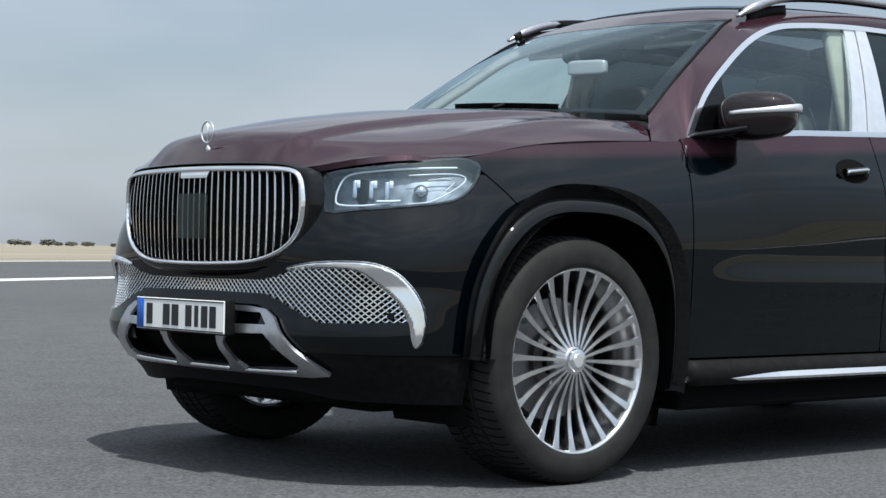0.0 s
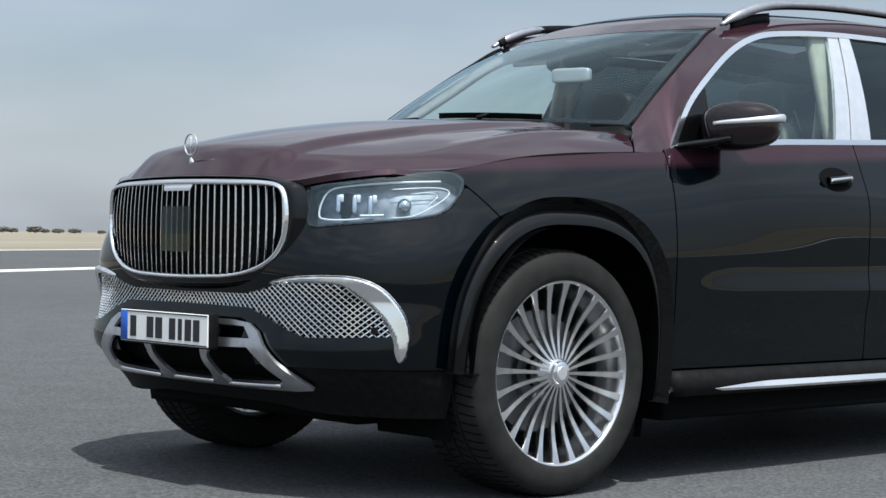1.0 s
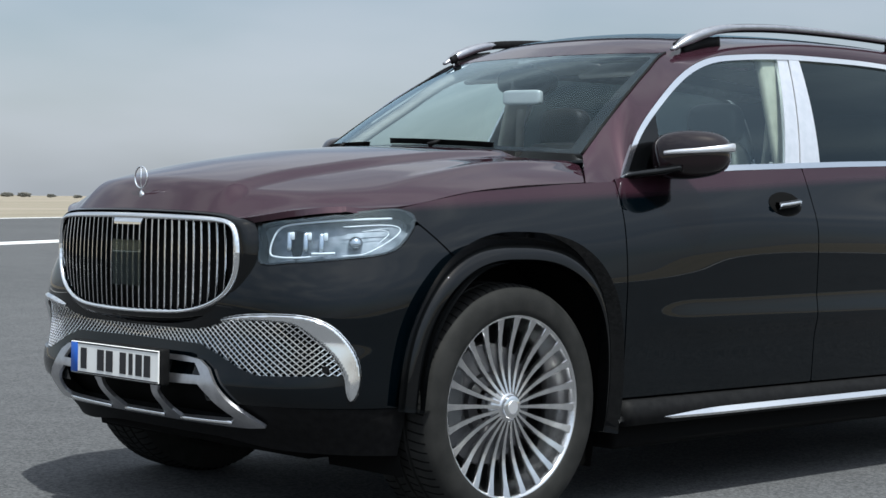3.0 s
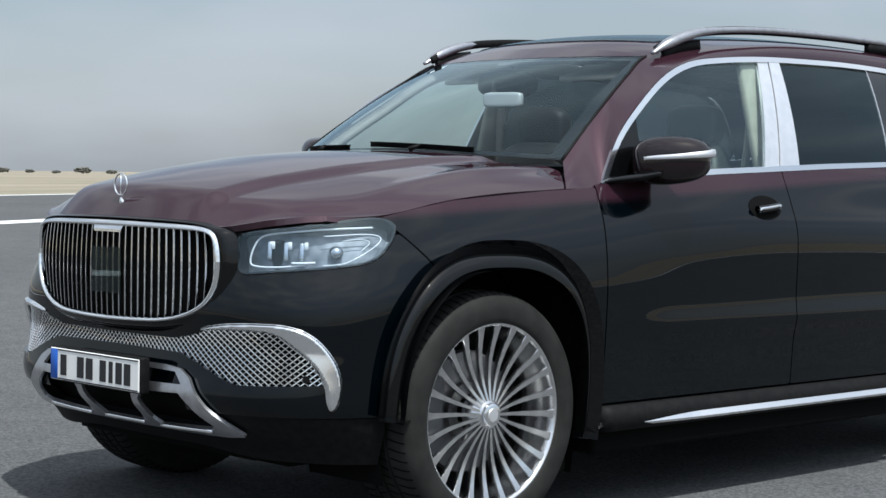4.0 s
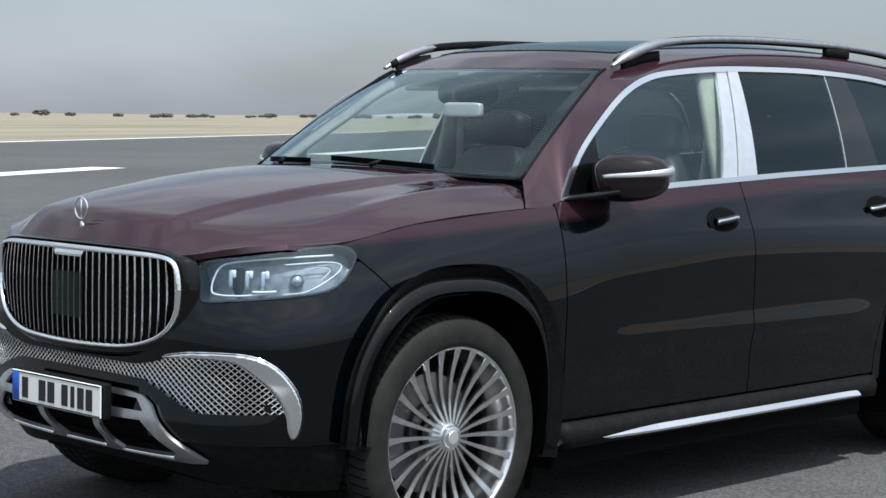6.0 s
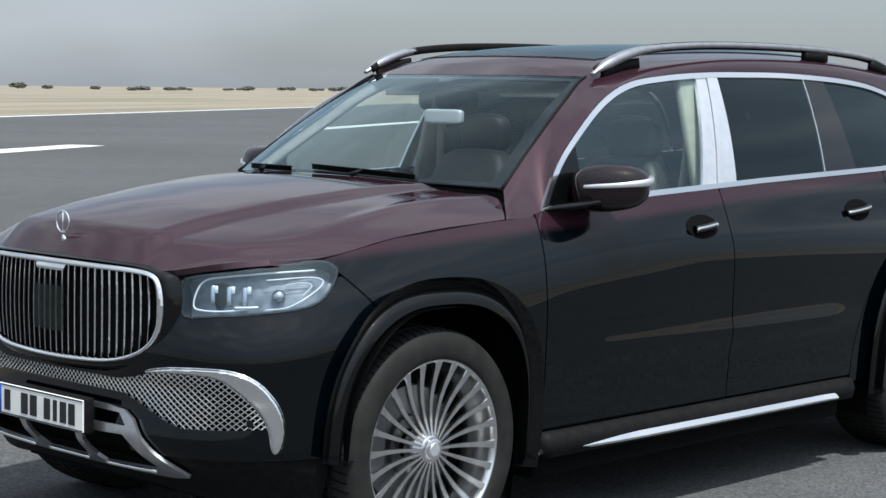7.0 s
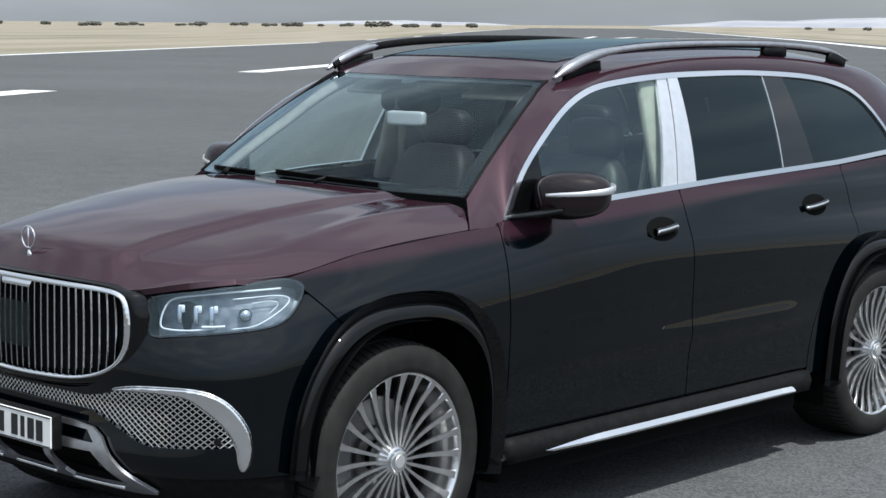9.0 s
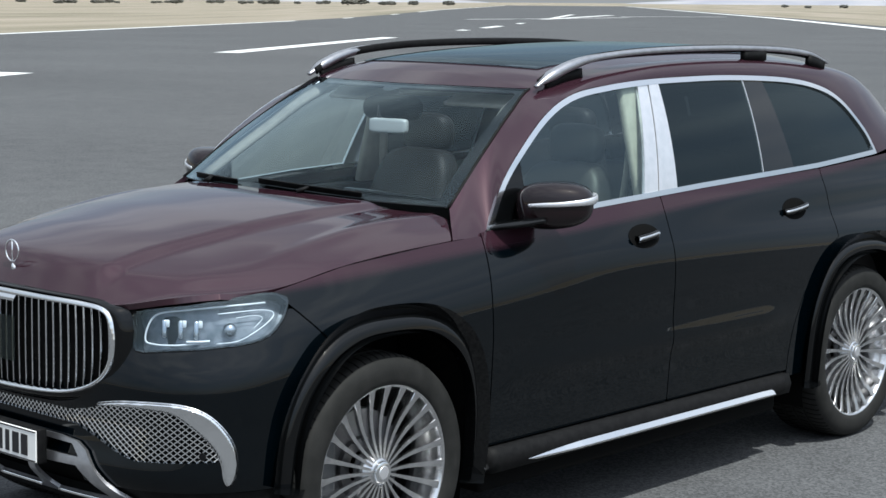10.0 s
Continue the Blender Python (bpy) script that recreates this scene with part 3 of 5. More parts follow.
# ---- greenhouse ----
gh_x = tab([0.4, 0.64, 0.9, 1.2, 1.8, 2.5, 3.0, 3.5, 4.2], [0.045, 0.036, 0.018, 0.004, 0.0, 0.0, 0.012, 0.04, 0.10], 0.12)


def P_glass(x, z):
    y = 0.866 - (z - 1.2) * 0.20 - (z - 1.2) ** 2 * 0.31 - gh_x(x)
    return np.stack([x, -y, z], -1)


def P_glass_in(d):
    def f(x, z):
        q = P_glass(x, z)
        return q + np.array([0, d, -0.3 * d])
    return f


DLO = spline([(0.635, 1.163), (0.755, 1.33), (0.925, 1.468), (1.10, 1.574), (1.28, 1.636), (1.50, 1.664), (1.74, 1.681), (2.0, 1.689), (2.405, 1.692),
              (2.87, 1.674), (3.158, 1.634), (3.338, 1.565), (3.494, 1.429), (3.56, 1.335)], 5)
DLO = [tuple(q) for q in DLO] + [(3.575, 1.303), (2.95, 1.270), (2.45, 1.254), (2.0, 1.238), (1.26, 1.205)]
dlo = poly_sdf(DLO)
PIL_F = poly_sdf([(1.572, 1.20), (1.732, 1.70), (1.868, 1.70), (1.806, 1.20)])
DIV_A = poly_sdf([(2.478, 1.22), (2.510, 1.70), (2.515, 1.70), (2.483, 1.22)])
DIV_B = poly_sdf([(2.484, 1.22), (2.516, 1.70), (2.664, 1.70), (2.762, 1.22)])

# cant rail with the windscreen pillar: between the window chrome and the edge of glass and roof
LOW = curve3([(0.452, -0.841, 1.143)] + [tuple(P_glass(np.float64(a), np.float64(b))) for a, b in
              ((0.633, 1.163), (0.752, 1.33), (0.923, 1.469), (1.10, 1.576), (1.28, 1.638), (1.50, 1.666), (2.0, 1.691), (2.405, 1.694), (2.87, 1.676), (3.16, 1.636), (3.34, 1.567), (3.497, 1.430), (3.578, 1.303))])
HIGH = curve3([(0.545, -0.738, 1.246), (0.70, -0.702, 1.36), (0.86, -0.662, 1.469), (1.02, -0.622, 1.571), (1.17, -0.590, 1.655), (1.42, -0.585, 1.715),
               (2.0, -0.585, 1.753), (2.6, -0.580, 1.763), (3.1, -0.575, 1.745), (3.6, -0.57, 1.69), (3.85, -0.58, 1.60), (4.02, -0.62, 1.45), (4.12, -0.68, 1.33)])


def P_cant(u, v):
    a, b = LOW(u), HIGH(u)
    d = b - a
    w = np.stack([np.full(np.shape(u), -0.15), np.full(np.shape(u), -1.0), np.full(np.shape(u), 0.75)], -1)
    bul = (0.005 * ss(u, 0.0, 0.14) + 0.018 * ss(u, 0.25, 0.45)) * 4 * v * (1 - v)
    return a + d * v[..., None] + w * bul[..., None]


for side in (1, -1):
    patch("roof_pillar", car, M_RED, P_cant, (0.0, 1.0, 0.0, 1.0), (120, 12), None, 0.02, side, "dark red windscreen pillar and roof side")
    patch("window_trim", car, M_CHROME, lambda x, z: P_glass_in(-0.004)(x, z), (0.60, 3.62, 1.13, 1.72), (302, 118),
          lambda x, z: np.minimum(dlo(x, z), 0.021 - dlo(x, z)), 0.014, side, "polished chrome window surround")
    for half in (1, -1):
        patch("door_pillar", car, M_SATIN, P_glass_in(-0.001 - 0.0015 * half), (1.50, 1.90, 1.18, 1.70), (80, 80),
              lambda x, z: np.minimum.reduce([dlo(x, z) - 0.018, PIL_F(x, z), half * ((x - 1.68) - (z - 1.24) * 0.262) - 0.0025]), 0.012, side, "brushed bright metal pillar cover")
    patch("front_window", car, M_SIDE, P_glass_in(0.008), (0.60, 1.80, 1.15, 1.70), (80, 40),
          lambda x, z: np.minimum(dlo(x, z) - 0.012, -PIL_F(x, z) + 0.004), 0.0, side, "clear greenish side glass")
    patch("rear_window", car, M_PRIVACY, P_glass_in(0.006), (1.75, 3.60, 1.18, 1.72), (100, 40),
          lambda x, z: np.minimum.reduce([dlo(x, z) - 0.012, np.where(x > 1.76, 1.0, -1.0), -PIL_F(x, z) + 0.004]), 0.0, side, "dark tinted privacy glass")
    patch("window_divider", car, M_SATIN, P_glass_in(0.002), (2.42, 2.52, 1.20, 1.70), (24, 50),
          lambda x, z: np.minimum(dlo(x, z) - 0.018, DIV_A(x, z)), 0.01, side)
    patch("rear_pillar", car, M_GLOSSPILLAR, P_glass_in(0.003), (2.42, 2.80, 1.20, 1.70), (60, 50),
          lambda x, z: np.minimum(dlo(x, z) - 0.018, DIV_B(x, z)), 0.01, side)

# roof
edge_x = np.array([HIGH(u) for u in np.linspace(0.10, 0.97, 160)])


def roof_z(x, y):
    e = np.interp(x, edge_x[:, 0], edge_x[:, 2])
    w = np.interp(x, edge_x[:, 0], -edge_x[:, 1])
    return e + 0.052 * (1 - (np.abs(y) / w) ** 2.3)


def screen_top(y):
    return 1.05 + 0.12 * (np.abs(y) / 0.59) ** 2.2


def pano(x, y):
    """Positive inside the panoramic glass."""
    return np.minimum.reduce([x - 1.25 - 0.10 * (np.abs(y) / 0.5) ** 2.5, 0.485 - np.abs(y), 3.05 - x])


def roof_in(x, y):
    w = np.interp(x, edge_x[:, 0], -edge_x[:, 1])
    return np.minimum.reduce([x - screen_top(y), w - np.abs(y), 3.95 - x, 0.03 - pano(x, y)])


def P_roof(x, y):
    return np.stack([x, y, roof_z(np.maximum(x, 1.17), y) - 0.42 * np.maximum(0, 1.17 - x) ** 1.0], -1)


patch("roof", car, M_RED, P_roof, (1.0, 4.0, -0.60, 0.60), (150, 70), roof_in, 0.03, 1, "dark red roof panel")


patch("sunroof", car, M_PANO, lambda x, y: P_roof(x, y) + np.array([0, 0, 0.004]), (1.2, 3.1, -0.50, 0.50), (90, 50),
      pano, 0.003, 1, "black panoramic glass roof panel")


def P_screen(u, v):
    """Windscreen: u across from -1 to 1, v up."""
    au = np.abs(u)
    low = np.stack([0.315 + 0.235 * au ** 2.2, u * 0.738, 1.268 - 0.02 * au ** 2], -1)
    yt = u * 0.588
    top = np.stack([screen_top(yt) + 0.002, yt, P_roof(screen_top(yt) + 0.004, yt)[..., 2] - 0.002], -1)
    b = 0.035 * 4 * v * (1 - v) * (1 - 0.45 * au ** 2)
    return low + (top - low) * v[..., None] + np.stack([-0.5 * b, 0 * b, 0.86 * b], -1)


patch("windscreen", car, M_GLASS, P_screen, (-1, 1, 0, 1), (60, 40), None, 0.0, 1, "raked clear windscreen", flip=True)
patch("screen_border", car, M_BLACK, lambda u, v: P_screen(u, v) + np.array([0.003, 0, -0.004]), (-1, 1, 0, 1), (100, 80),
      lambda u, v: np.maximum.reduce([np.abs(u) - 0.935, v - 0.955, 0.035 - v, 0.10 - np.hypot(u * 1.1, (1.0 - v) * 1.05)]), 0.0, 1, "black printed glass border", flip=True)


for side in (1, -1):
    q = HIGH(np.linspace(0.0, 0.30, 30)) * (1, side, 1) + np.array([-0.003, 0, 0.001])
    sweep("screen_seal", car, M_TRIM, q[q[:, 0] < 1.17], ring_shape(0.006, 0.004, 8), label="black windscreen edge seal")


def P_back(u, v):
    a = np.stack([np.full(np.shape(u), 4.22) - 0.05 * np.abs(u) ** 3, u * 0.66, np.full(np.shape(u), 1.32)], -1)
    b = np.stack([np.full(np.shape(u), 3.95), u * 0.565, P_roof(np.full(np.shape(u), 3.95), u * 0.565)[..., 2]], -1)
    return a + (b - a) * v[..., None]


patch("tailgate_window", car, M_PRIVACY, P_back, (-1, 1, 0, 1), (30, 12), None, 0.01, 1, "dark tinted rear window")


# ---- wheels ----
R_TYRE, R_RIM = 0.405, 0.305
tyre_profile = [(0.290, -0.125), (0.300, -0.140), (0.306, -0.146), (0.322, -0.151), (0.350, -0.152), (0.376, -0.146), (0.392, -0.134), (0.400, -0.117), (0.403, -0.100),
                (0.4045, -0.062), (0.395, -0.060), (0.395, -0.050), (0.405, -0.048), (0.405, -0.007), (0.395, -0.005), (0.395, 0.005), (0.405, 0.007), (0.405, 0.048),
                (0.395, 0.050), (0.395, 0.060), (0.4045, 0.062), (0.403, 0.100), (0.392, 0.134), (0.350, 0.152), (0.306, 0.146), (0.290, 0.125)]
ME_TYRE = lathe_mesh("tyre", tyre_profile, M_TYRE, 120)
rim_profile = [(0.300, -0.128), (0.307, -0.136), (0.3075, -0.140), (0.302, -0.1415), (0.296, -0.139), (0.291, -0.131), (0.287, -0.112), (0.280, -0.085), (0.268, -0.06), (0.262, 0.0), (0.262, 0.08), (0.275, 0.11), (0.295, 0.125)]
ME_RIM = lathe_mesh("rim", rim_profile, M_WHEEL, 96)
ME_DISC = lathe_mesh("brake_disc", [(0.06, -0.028), (0.10, -0.028), (0.105, -0.012), (0.20, -0.012), (0.202, 0.0), (0.202, 0.022), (0.10, 0.022)], M_DISC, 64)
ME_CORE = lathe_mesh("wheel_core", [(0.0, -0.124), (0.036, -0.124), (0.044, -0.121), (0.050, -0.112), (0.062, -0.100), (0.070, -0.080), (0.060, -0.045), (0.05, -0.035)], M_WHEEL, 60)
ME_CAP = lathe_mesh("hub_cap", [(0.0, -0.137), (0.030, -0.1365), (0.0365, -0.134), (0.039, -0.129), (0.039, -0.115)], M_CHROME, 40)
ME_BADGE = lathe_mesh("cap_badge", [(0.0, -0.1385), (0.021, -0.1385), (0.023, -0.1365)], M_SATIN, 30)
# added near-black disc: paints the shade in the gaps between spokes
ME_BACK = lathe_mesh("wheel_shade", [(0.0, 0.04), (0.262, 0.04)], M_DARK, 40)


def make_spoke():
    """One slim forged spoke, running out along +z: flat bright face, tapered flanks."""
    bm = bmesh.new()
    rows = []
    for i in range(10):
        t = i / 9
        r = 0.048 + t * (0.2975 - 0.048)
        wdt = 0.0046 + 0.0072 * t ** 1.1 + 0.004 * ss(t, 0.85, 1.0)
        y = -0.1205 + 0.010 * math.sin(math.pi * min(1, t * 1.05)) * 1.6 - 0.016 * t ** 2
        back = 0.022 - 0.006 * t
        rows.append([bm.verts.new((sx * wdt * k, y + dy, r)) for sx, k, dy in ((-1, 0.8, back), (-1, 1.0, 0.003), (-1, 0.88, 0.0), (1, 0.88, 0.0), (1, 1.0, 0.003), (1, 0.8, back))])
    for a, b in zip(rows, rows[1:]):
        for q in range(5):
            bm.faces.new((a[q], a[q + 1], b[q + 1], b[q]))
        bm.faces.new((a[5], a[0], b[0], b[5]))
    bm.faces.new(rows[0])
    bm.faces.new(rows[-1])
    bmesh.ops.recalc_face_normals(bm, faces=bm.faces)
    me = bpy.data.meshes.new("spoke")
    for f in bm.faces:
        f.smooth = False
    bm.to_mesh(me)
    bm.free()
    me.materials.append(M_WHEEL)
    me.set_sharp_from_angle(angle=radians(30))
    return me


ME_SPOKE = make_spoke()
SPOKES = 24


def make_sipes():
    """Fine cross cuts in both shoulders of the tread, their shade painted as thin near-black strips on the rubber."""
    bm = bmesh.new()
    for i in range(80):
        a = 2 * math.pi * i / 80
        m = Matrix.Rotation(-a, 4, "Y")
        for y0, y1, lean in ((-0.132, -0.066, 0.012), (0.066, 0.132, -0.012), (-0.046, -0.012, 0.01), (0.012, 0.046, -0.01)):
            vs = []
            for q in range(8):
                y, dx = y0 + (y1 - y0) * q / 7, lean * q / 7
                rr = float(np.interp(abs(y), (0.0, 0.05, 0.062, 0.100, 0.117, 0.134), (0.405, 0.405, 0.4045, 0.403, 0.400, 0.392))) + 0.0014
                vs.append([bm.verts.new(m @ Vector((dx + o, y, rr + d))) for o, d in ((-0.0022, -0.004), (-0.0022, 0.0), (0.0022, 0.0), (0.0022, -0.004))])
            for p, q in zip(vs, vs[1:]):
                for k in range(3):
                    bm.faces.new((p[k], p[k + 1], q[k + 1], q[k]))
    me = bpy.data.meshes.new("tread_cut")
    bm.to_mesh(me)
    bm.free()
    me.materials.append(M_DARK)
    return me


ME_SIPES = make_sipes()
bm_cal = box_bm((0.10, 0.07, 0.20), (0.0, -0.005, 0.0), 0.022, 3)
for v in bm_cal.verts:
    v.co.x += -0.35 * (v.co.z) ** 2 * 4
ME_CAL = bpy.data.meshes.new("brake_caliper")
bm_cal.to_mesh(ME_CAL)
bm_cal.free()
ME_CAL.materials.append(M_CALIPER)


def child(name, mesh, parent, m=None, label=""):
    ob = new(name, mesh)
    ob.parent = parent
    if m is not None:
        ob.matrix_basis = m
    if label:
        ob["label"] = label
    return ob


def wheel(x, y, side, spin, front):
    flip = Matrix.Identity(4) if side > 0 else Matrix.Rotation(math.pi, 4, "Z")
    w = child("wheel", ME_RIM, car, Matrix.Translation((x, y, HUB_Z)) @ flip, "polished multi-spoke alloy wheel with a low-profile tyre")
    child("tyre", ME_TYRE, w, label="black low-profile rubber tyre")
    tagged(child("tread_cut", ME_SIPES, w), kind="stuff")
    child("wheel_core", ME_CORE, w)
    cap = child("hub_cap", ME_CAP, w, label="round chrome hub cap")
    child("brake_disc", ME_DISC, w)
    if side > 0:
        child("wheel_shade", ME_BACK, w)
    child("cap_badge", ME_BADGE, w)
    child("brake_caliper", ME_CAL, w, Matrix.Translation((-0.175 if side > 0 else 0.175, -0.01, 0.03)) @ (Matrix.Identity(4) if side > 0 else Matrix.Rotation(math.pi, 4, "Y")))
    for i in range(SPOKES):
        child("spoke", ME_SPOKE, w, Matrix.Rotation(spin + 2 * math.pi * i / SPOKES, 4, "Y"))
    return w


for axle, front in ((0.0, True), (AXLE_R, False)):
    wheel(axle, -0.815, 1, 0.06 if front else 0.13, front)
    wheel(axle, 0.815, -1, 0.1, front)


# arch mouldings, liners
def P_arch(cx, ry):
    def f(t, r):
        x, z = arch_point(cx, t, 0.476 + r)
        k = np.clip(r / 0.058, 0, 1)
        proud = 0.022 * (1 - k ** 5) * ss(r, -0.006, 0.008) + 0.001
        return np.stack([x, -(y_side(x, np.maximum(z, 0.3)) + proud), z], -1)
    return f


for side in (1, -1):
    for cx, lo, hi in ((0.0, 0.02, math.pi + 0.12), (AXLE_R, -0.12, math.pi + 0.05)):
        patch("arch_moulding", car, M_BLACK, P_arch(cx, 0), (lo, hi, -0.006, 0.058), (90, 18), None, 0.05, side, "gloss black wheel arch moulding", flip=True)
        bm = bmesh.new()
        prev = None
        for i in range(41):
            a = -0.35 + (math.pi + 0.7) * i / 40
            x, z = (float(q) for q in arch_point(cx, a, 0.500))
            row = [bm.verts.new((x, -side * q, z)) for q in (float(y_side(x, max(z, 0.3))) - 0.015, 0.50)]
            if prev:
                bm.faces.new((prev[0], row[0], row[1], prev[1]))
            prev = row
        part("wheel_liner", bm, M_DARK, car, "dark wheel arch liner")

# underbody
part("engine_bay", box_bm((1.05, 1.30, 0.50), (-0.14, 0, 0.72), 0.02), M_DARK, car, "dark engine bay")
part("underbody", box_bm((4.7, 1.0, 0.10), (1.72, 0, 0.30), 0.02), M_DARK, car, "dark underbody")
part("underbody", box_bm((2.02, 1.80, 0.16), (1.568, 0, 0.29), 0.02), M_DARK, car)
part("underbody", box_bm((0.26, 0.96, 0.08), (-0.48, 0, 0.31), 0.02), M_DARK, car)
part("underbody", box_bm((1.0, 1.02, 0.12), (0.0, 0, 0.28), 0.02), M_DARK, car)
part("underbody", box_bm((1.5, 1.02, 0.12), (3.3, 0, 0.28), 0.02), M_DARK, car)
for x, w in ((0.0, 1.2), (AXLE_R, 1.2)):
    part("axle", box_bm((0.09, w, 0.09), (x, 0, 0.36), 0.03), M_DARK, car)


# ---- nose ----
K = 0.0148            # metres along the nose for each degree of plan angle


def P_deg(s, z):
    """The nose by metres along it from the middle."""
    return P_nose(np.radians(np.asarray(s, float) / K), np.asarray(z, float))


def offset(P, d, flip=False):
    """The same sheet, moved out by d."""
    def f(u, v):
        e = 1e-4
        n = np.cross(P(u + e, v) - P(u - e, v), P(u, v + e) - P(u, v - e))
        n = n / np.maximum(np.linalg.norm(n, axis=-1, keepdims=True), 1e-12)
        return P(u, v) + n * (-d if flip else d)
    return f


def deg(pts):
    return [(a * K, z) for a, z in pts]


HL = spline(deg([(35.6, 0.864), (35.3, 0.925), (35.4, 0.985), (46, 1.012), (58, 1.041), (62.8, 1.040), (64.9, 1.014), (62.6, 0.950), (58.6, 0.903), (50, 0.882), (42, 0.870)]), 3, True)
hl = poly_sdf(HL)
MESH = poly_sdf(deg([(-1, 0.642), (20, 0.645), (25, 0.660), (30, 0.688), (38, 0.698), (44, 0.692), (47, 0.655), (50.8, 0.575), (51.8, 0.53), (50, 0.528), (36, 0.520), (33, 0.535), (27, 0.578), (22, 0.604), (-1, 0.607)]), 0.002)
BLADE = poly_sdf(spline(deg([(28, 0.684), (33, 0.702), (40, 0.709), (45.3, 0.703), (49.4, 0.670), (52.6, 0.600), (53.7, 0.53), (53.3, 0.478), (52.4, 0.452), (51.7, 0.475), (51.2, 0.528), (49.2, 0.590), (45.5, 0.653), (42.4, 0.684), (38, 0.691), (32, 0.689)]), 4, True), 0.004)
half_grille = [(0, 1.023), (0.30, 1.019), (0.438, 1.011), (0.493, 0.992), (0.516, 0.955), (0.523, 0.88), (0.509, 0.81), (0.467, 0.755), (0.388, 0.716), (0.285, 0.695), (0.14, 0.688), (0, 0.686)]
GR = spline(half_grille + [(-y, z) for y, z in half_grille[-2:0:-1]], 4, True)
grille_f = poly_sdf(GR)


def x_grille(y):
    return -0.872 + 0.26 * np.asarray(y, float) ** 2


def wing_seam(x, z):
    return (x + 0.356) * 0.72 + (z - 1.005) * 0.69


def bumper_in(s, z):
    p = P_deg(s, z)
    y = -p[..., 1]
    return np.minimum.reduce([0.992 - z, z - 0.425, np.maximum(np.abs(y) - 0.40, z - 0.485), -hl(s, z) - GAP, np.where(s < 42 * K, -grille_f(y, z) + 0.012, 1.0), -MESH(s, z) + 0.001,
                              arch(p[..., 0], z, 0.508), -wing_seam(p[..., 0], z) - GAP])


for side in (1, -1):
    patch("front_bumper", car, M_PAINT, P_deg, (0, 82 * K, 0.40, 1.0), (200, 120), bumper_in, 0.025, side, "gloss black front bumper", flip=False)
    patch("lower_valance", car, M_TRIM, offset(P_deg, -0.006), (0, 74 * K, 0.25, 0.44), (70, 24),
          lambda s, z: np.minimum.reduce([0.420 - z, z - 0.265 - 0.02 * ss(s / K, 40, 20), np.maximum(0.345 - z, -P_deg(s, z)[..., 1] - 0.50), arch(P_deg(s, z)[..., 0], z, 0.508)]), 0.03, side, "black lower valance")
    # near-black sheet stands for the shade behind the mesh
    patch("intake_shade", car, M_DARK, offset(P_deg, -0.035), (0, 56 * K, 0.49, 0.73), (60, 30), None, 0.0, side, "near-black sheet for the shade inside the intake")
    patch("intake_blade", car, M_CHROME, lambda s, z: offset(P_deg, 0.002)(s, z) + (offset(P_deg, 1.0)(s, z) - P_deg(s, z)) * (0.012 * ss(BLADE(s, z), -0.001, 0.008))[..., None], (25 * K, 58 * K, 0.42, 0.74), (110, 90), BLADE, 0.025, side, "chrome blade framing the intake mesh")


def lattice(side):
    """The chrome diamond mesh of the intake: thin crossing bars, cut to its opening."""
    P = offset(P_deg, -0.010)
    bm = bmesh.new()
    w, h, px, pz = 0.0019, 0.004, 0.0205, 0.0185
    for sign in (1, -1):
        for k in range(-60, 110):
            z = np.arange(0.50, 0.72, 0.0046)
            s = k * px + sign * (z - 0.60) * px / pz
            ok = (MESH(s, z) > -0.004) & (s > -0.002)
            run = []
            for i in range(len(z) + 1):
                if i < len(z) and ok[i]:
                    run.append(i)
                    continue
                if len(run) > 1:
                    p = P(s[run], z[run])
                    ring = []
                    for j in range(len(run)):
                        a, b = p[max(j - 1, 0)], p[min(j + 1, len(run) - 1)]
                        t = (b - a) / np.linalg.norm(b - a)
                        o = np.array((p[j][0] - 0.3, p[j][1], 0.0))
                        o /= np.linalg.norm(o)
                        c = np.cross(t, o)
                        ring.append([bm.verts.new((q[0], q[1] * side, q[2])) for q in (p[j] - c * w - o * h, p[j] - c * w, p[j] + c * w, p[j] + c * w - o * h)])
                    for a, b in zip(ring, ring[1:]):
                        for q in range(3):
                            bm.faces.new((a[q], a[q + 1], b[q + 1], b[q]))
                run = []
    return tagged(part("intake_mesh", bm, M_CHROME, car, "fine chrome diamond mesh", False), kind="stuff")


lattice(1)
lattice(-1)

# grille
# shade behind the slats, painted as a near-black sheet
patch("grille_shade", car, M_DARK, lambda y, z: np.stack([x_grille(y) + 0.05, y, z], -1), (-0.56, 0.56, 0.655, 0.995), (60, 24), None, 0.0, 1, flip=True)


def P_gframe(y, z):
    d = grille_f(y, z)
    w = 0.015 + 0.013 * ss(z, 0.980, 1.0)
    b = np.clip(d / w, 0, 1)
    return np.stack([x_grille(y) - 0.012 * (4 * b * (1 - b)) ** 0.7 + 0.004 + 0.45 * np.maximum(0, z - 0.985), y, z], -1)


grille = patch("grille", car, M_CHROME, P_gframe, (-0.54, 0.54, 0.67, 1.04), (216, 124),
               lambda y, z: np.minimum(grille_f(y, z), np.maximum(0.015 + 0.013 * ss(z, 0.980, 1.0) - grille_f(y, z), np.minimum(0.085 - np.abs(y) - 0.3 * (1.0 - z), z - 0.976))),
               0.010, 1, "upright radiator grille with a chrome frame and vertical slats", flip=True)
gr_n = np.stack([np.gradient(GR[:, 1]), -np.gradient(GR[:, 0])], -1)
gr_n /= np.linalg.norm(gr_n, axis=1, keepdims=True)
gr_n *= np.sign((gr_n * (GR - np.array([0, 0.85]))).sum(axis=1, keepdims=True))


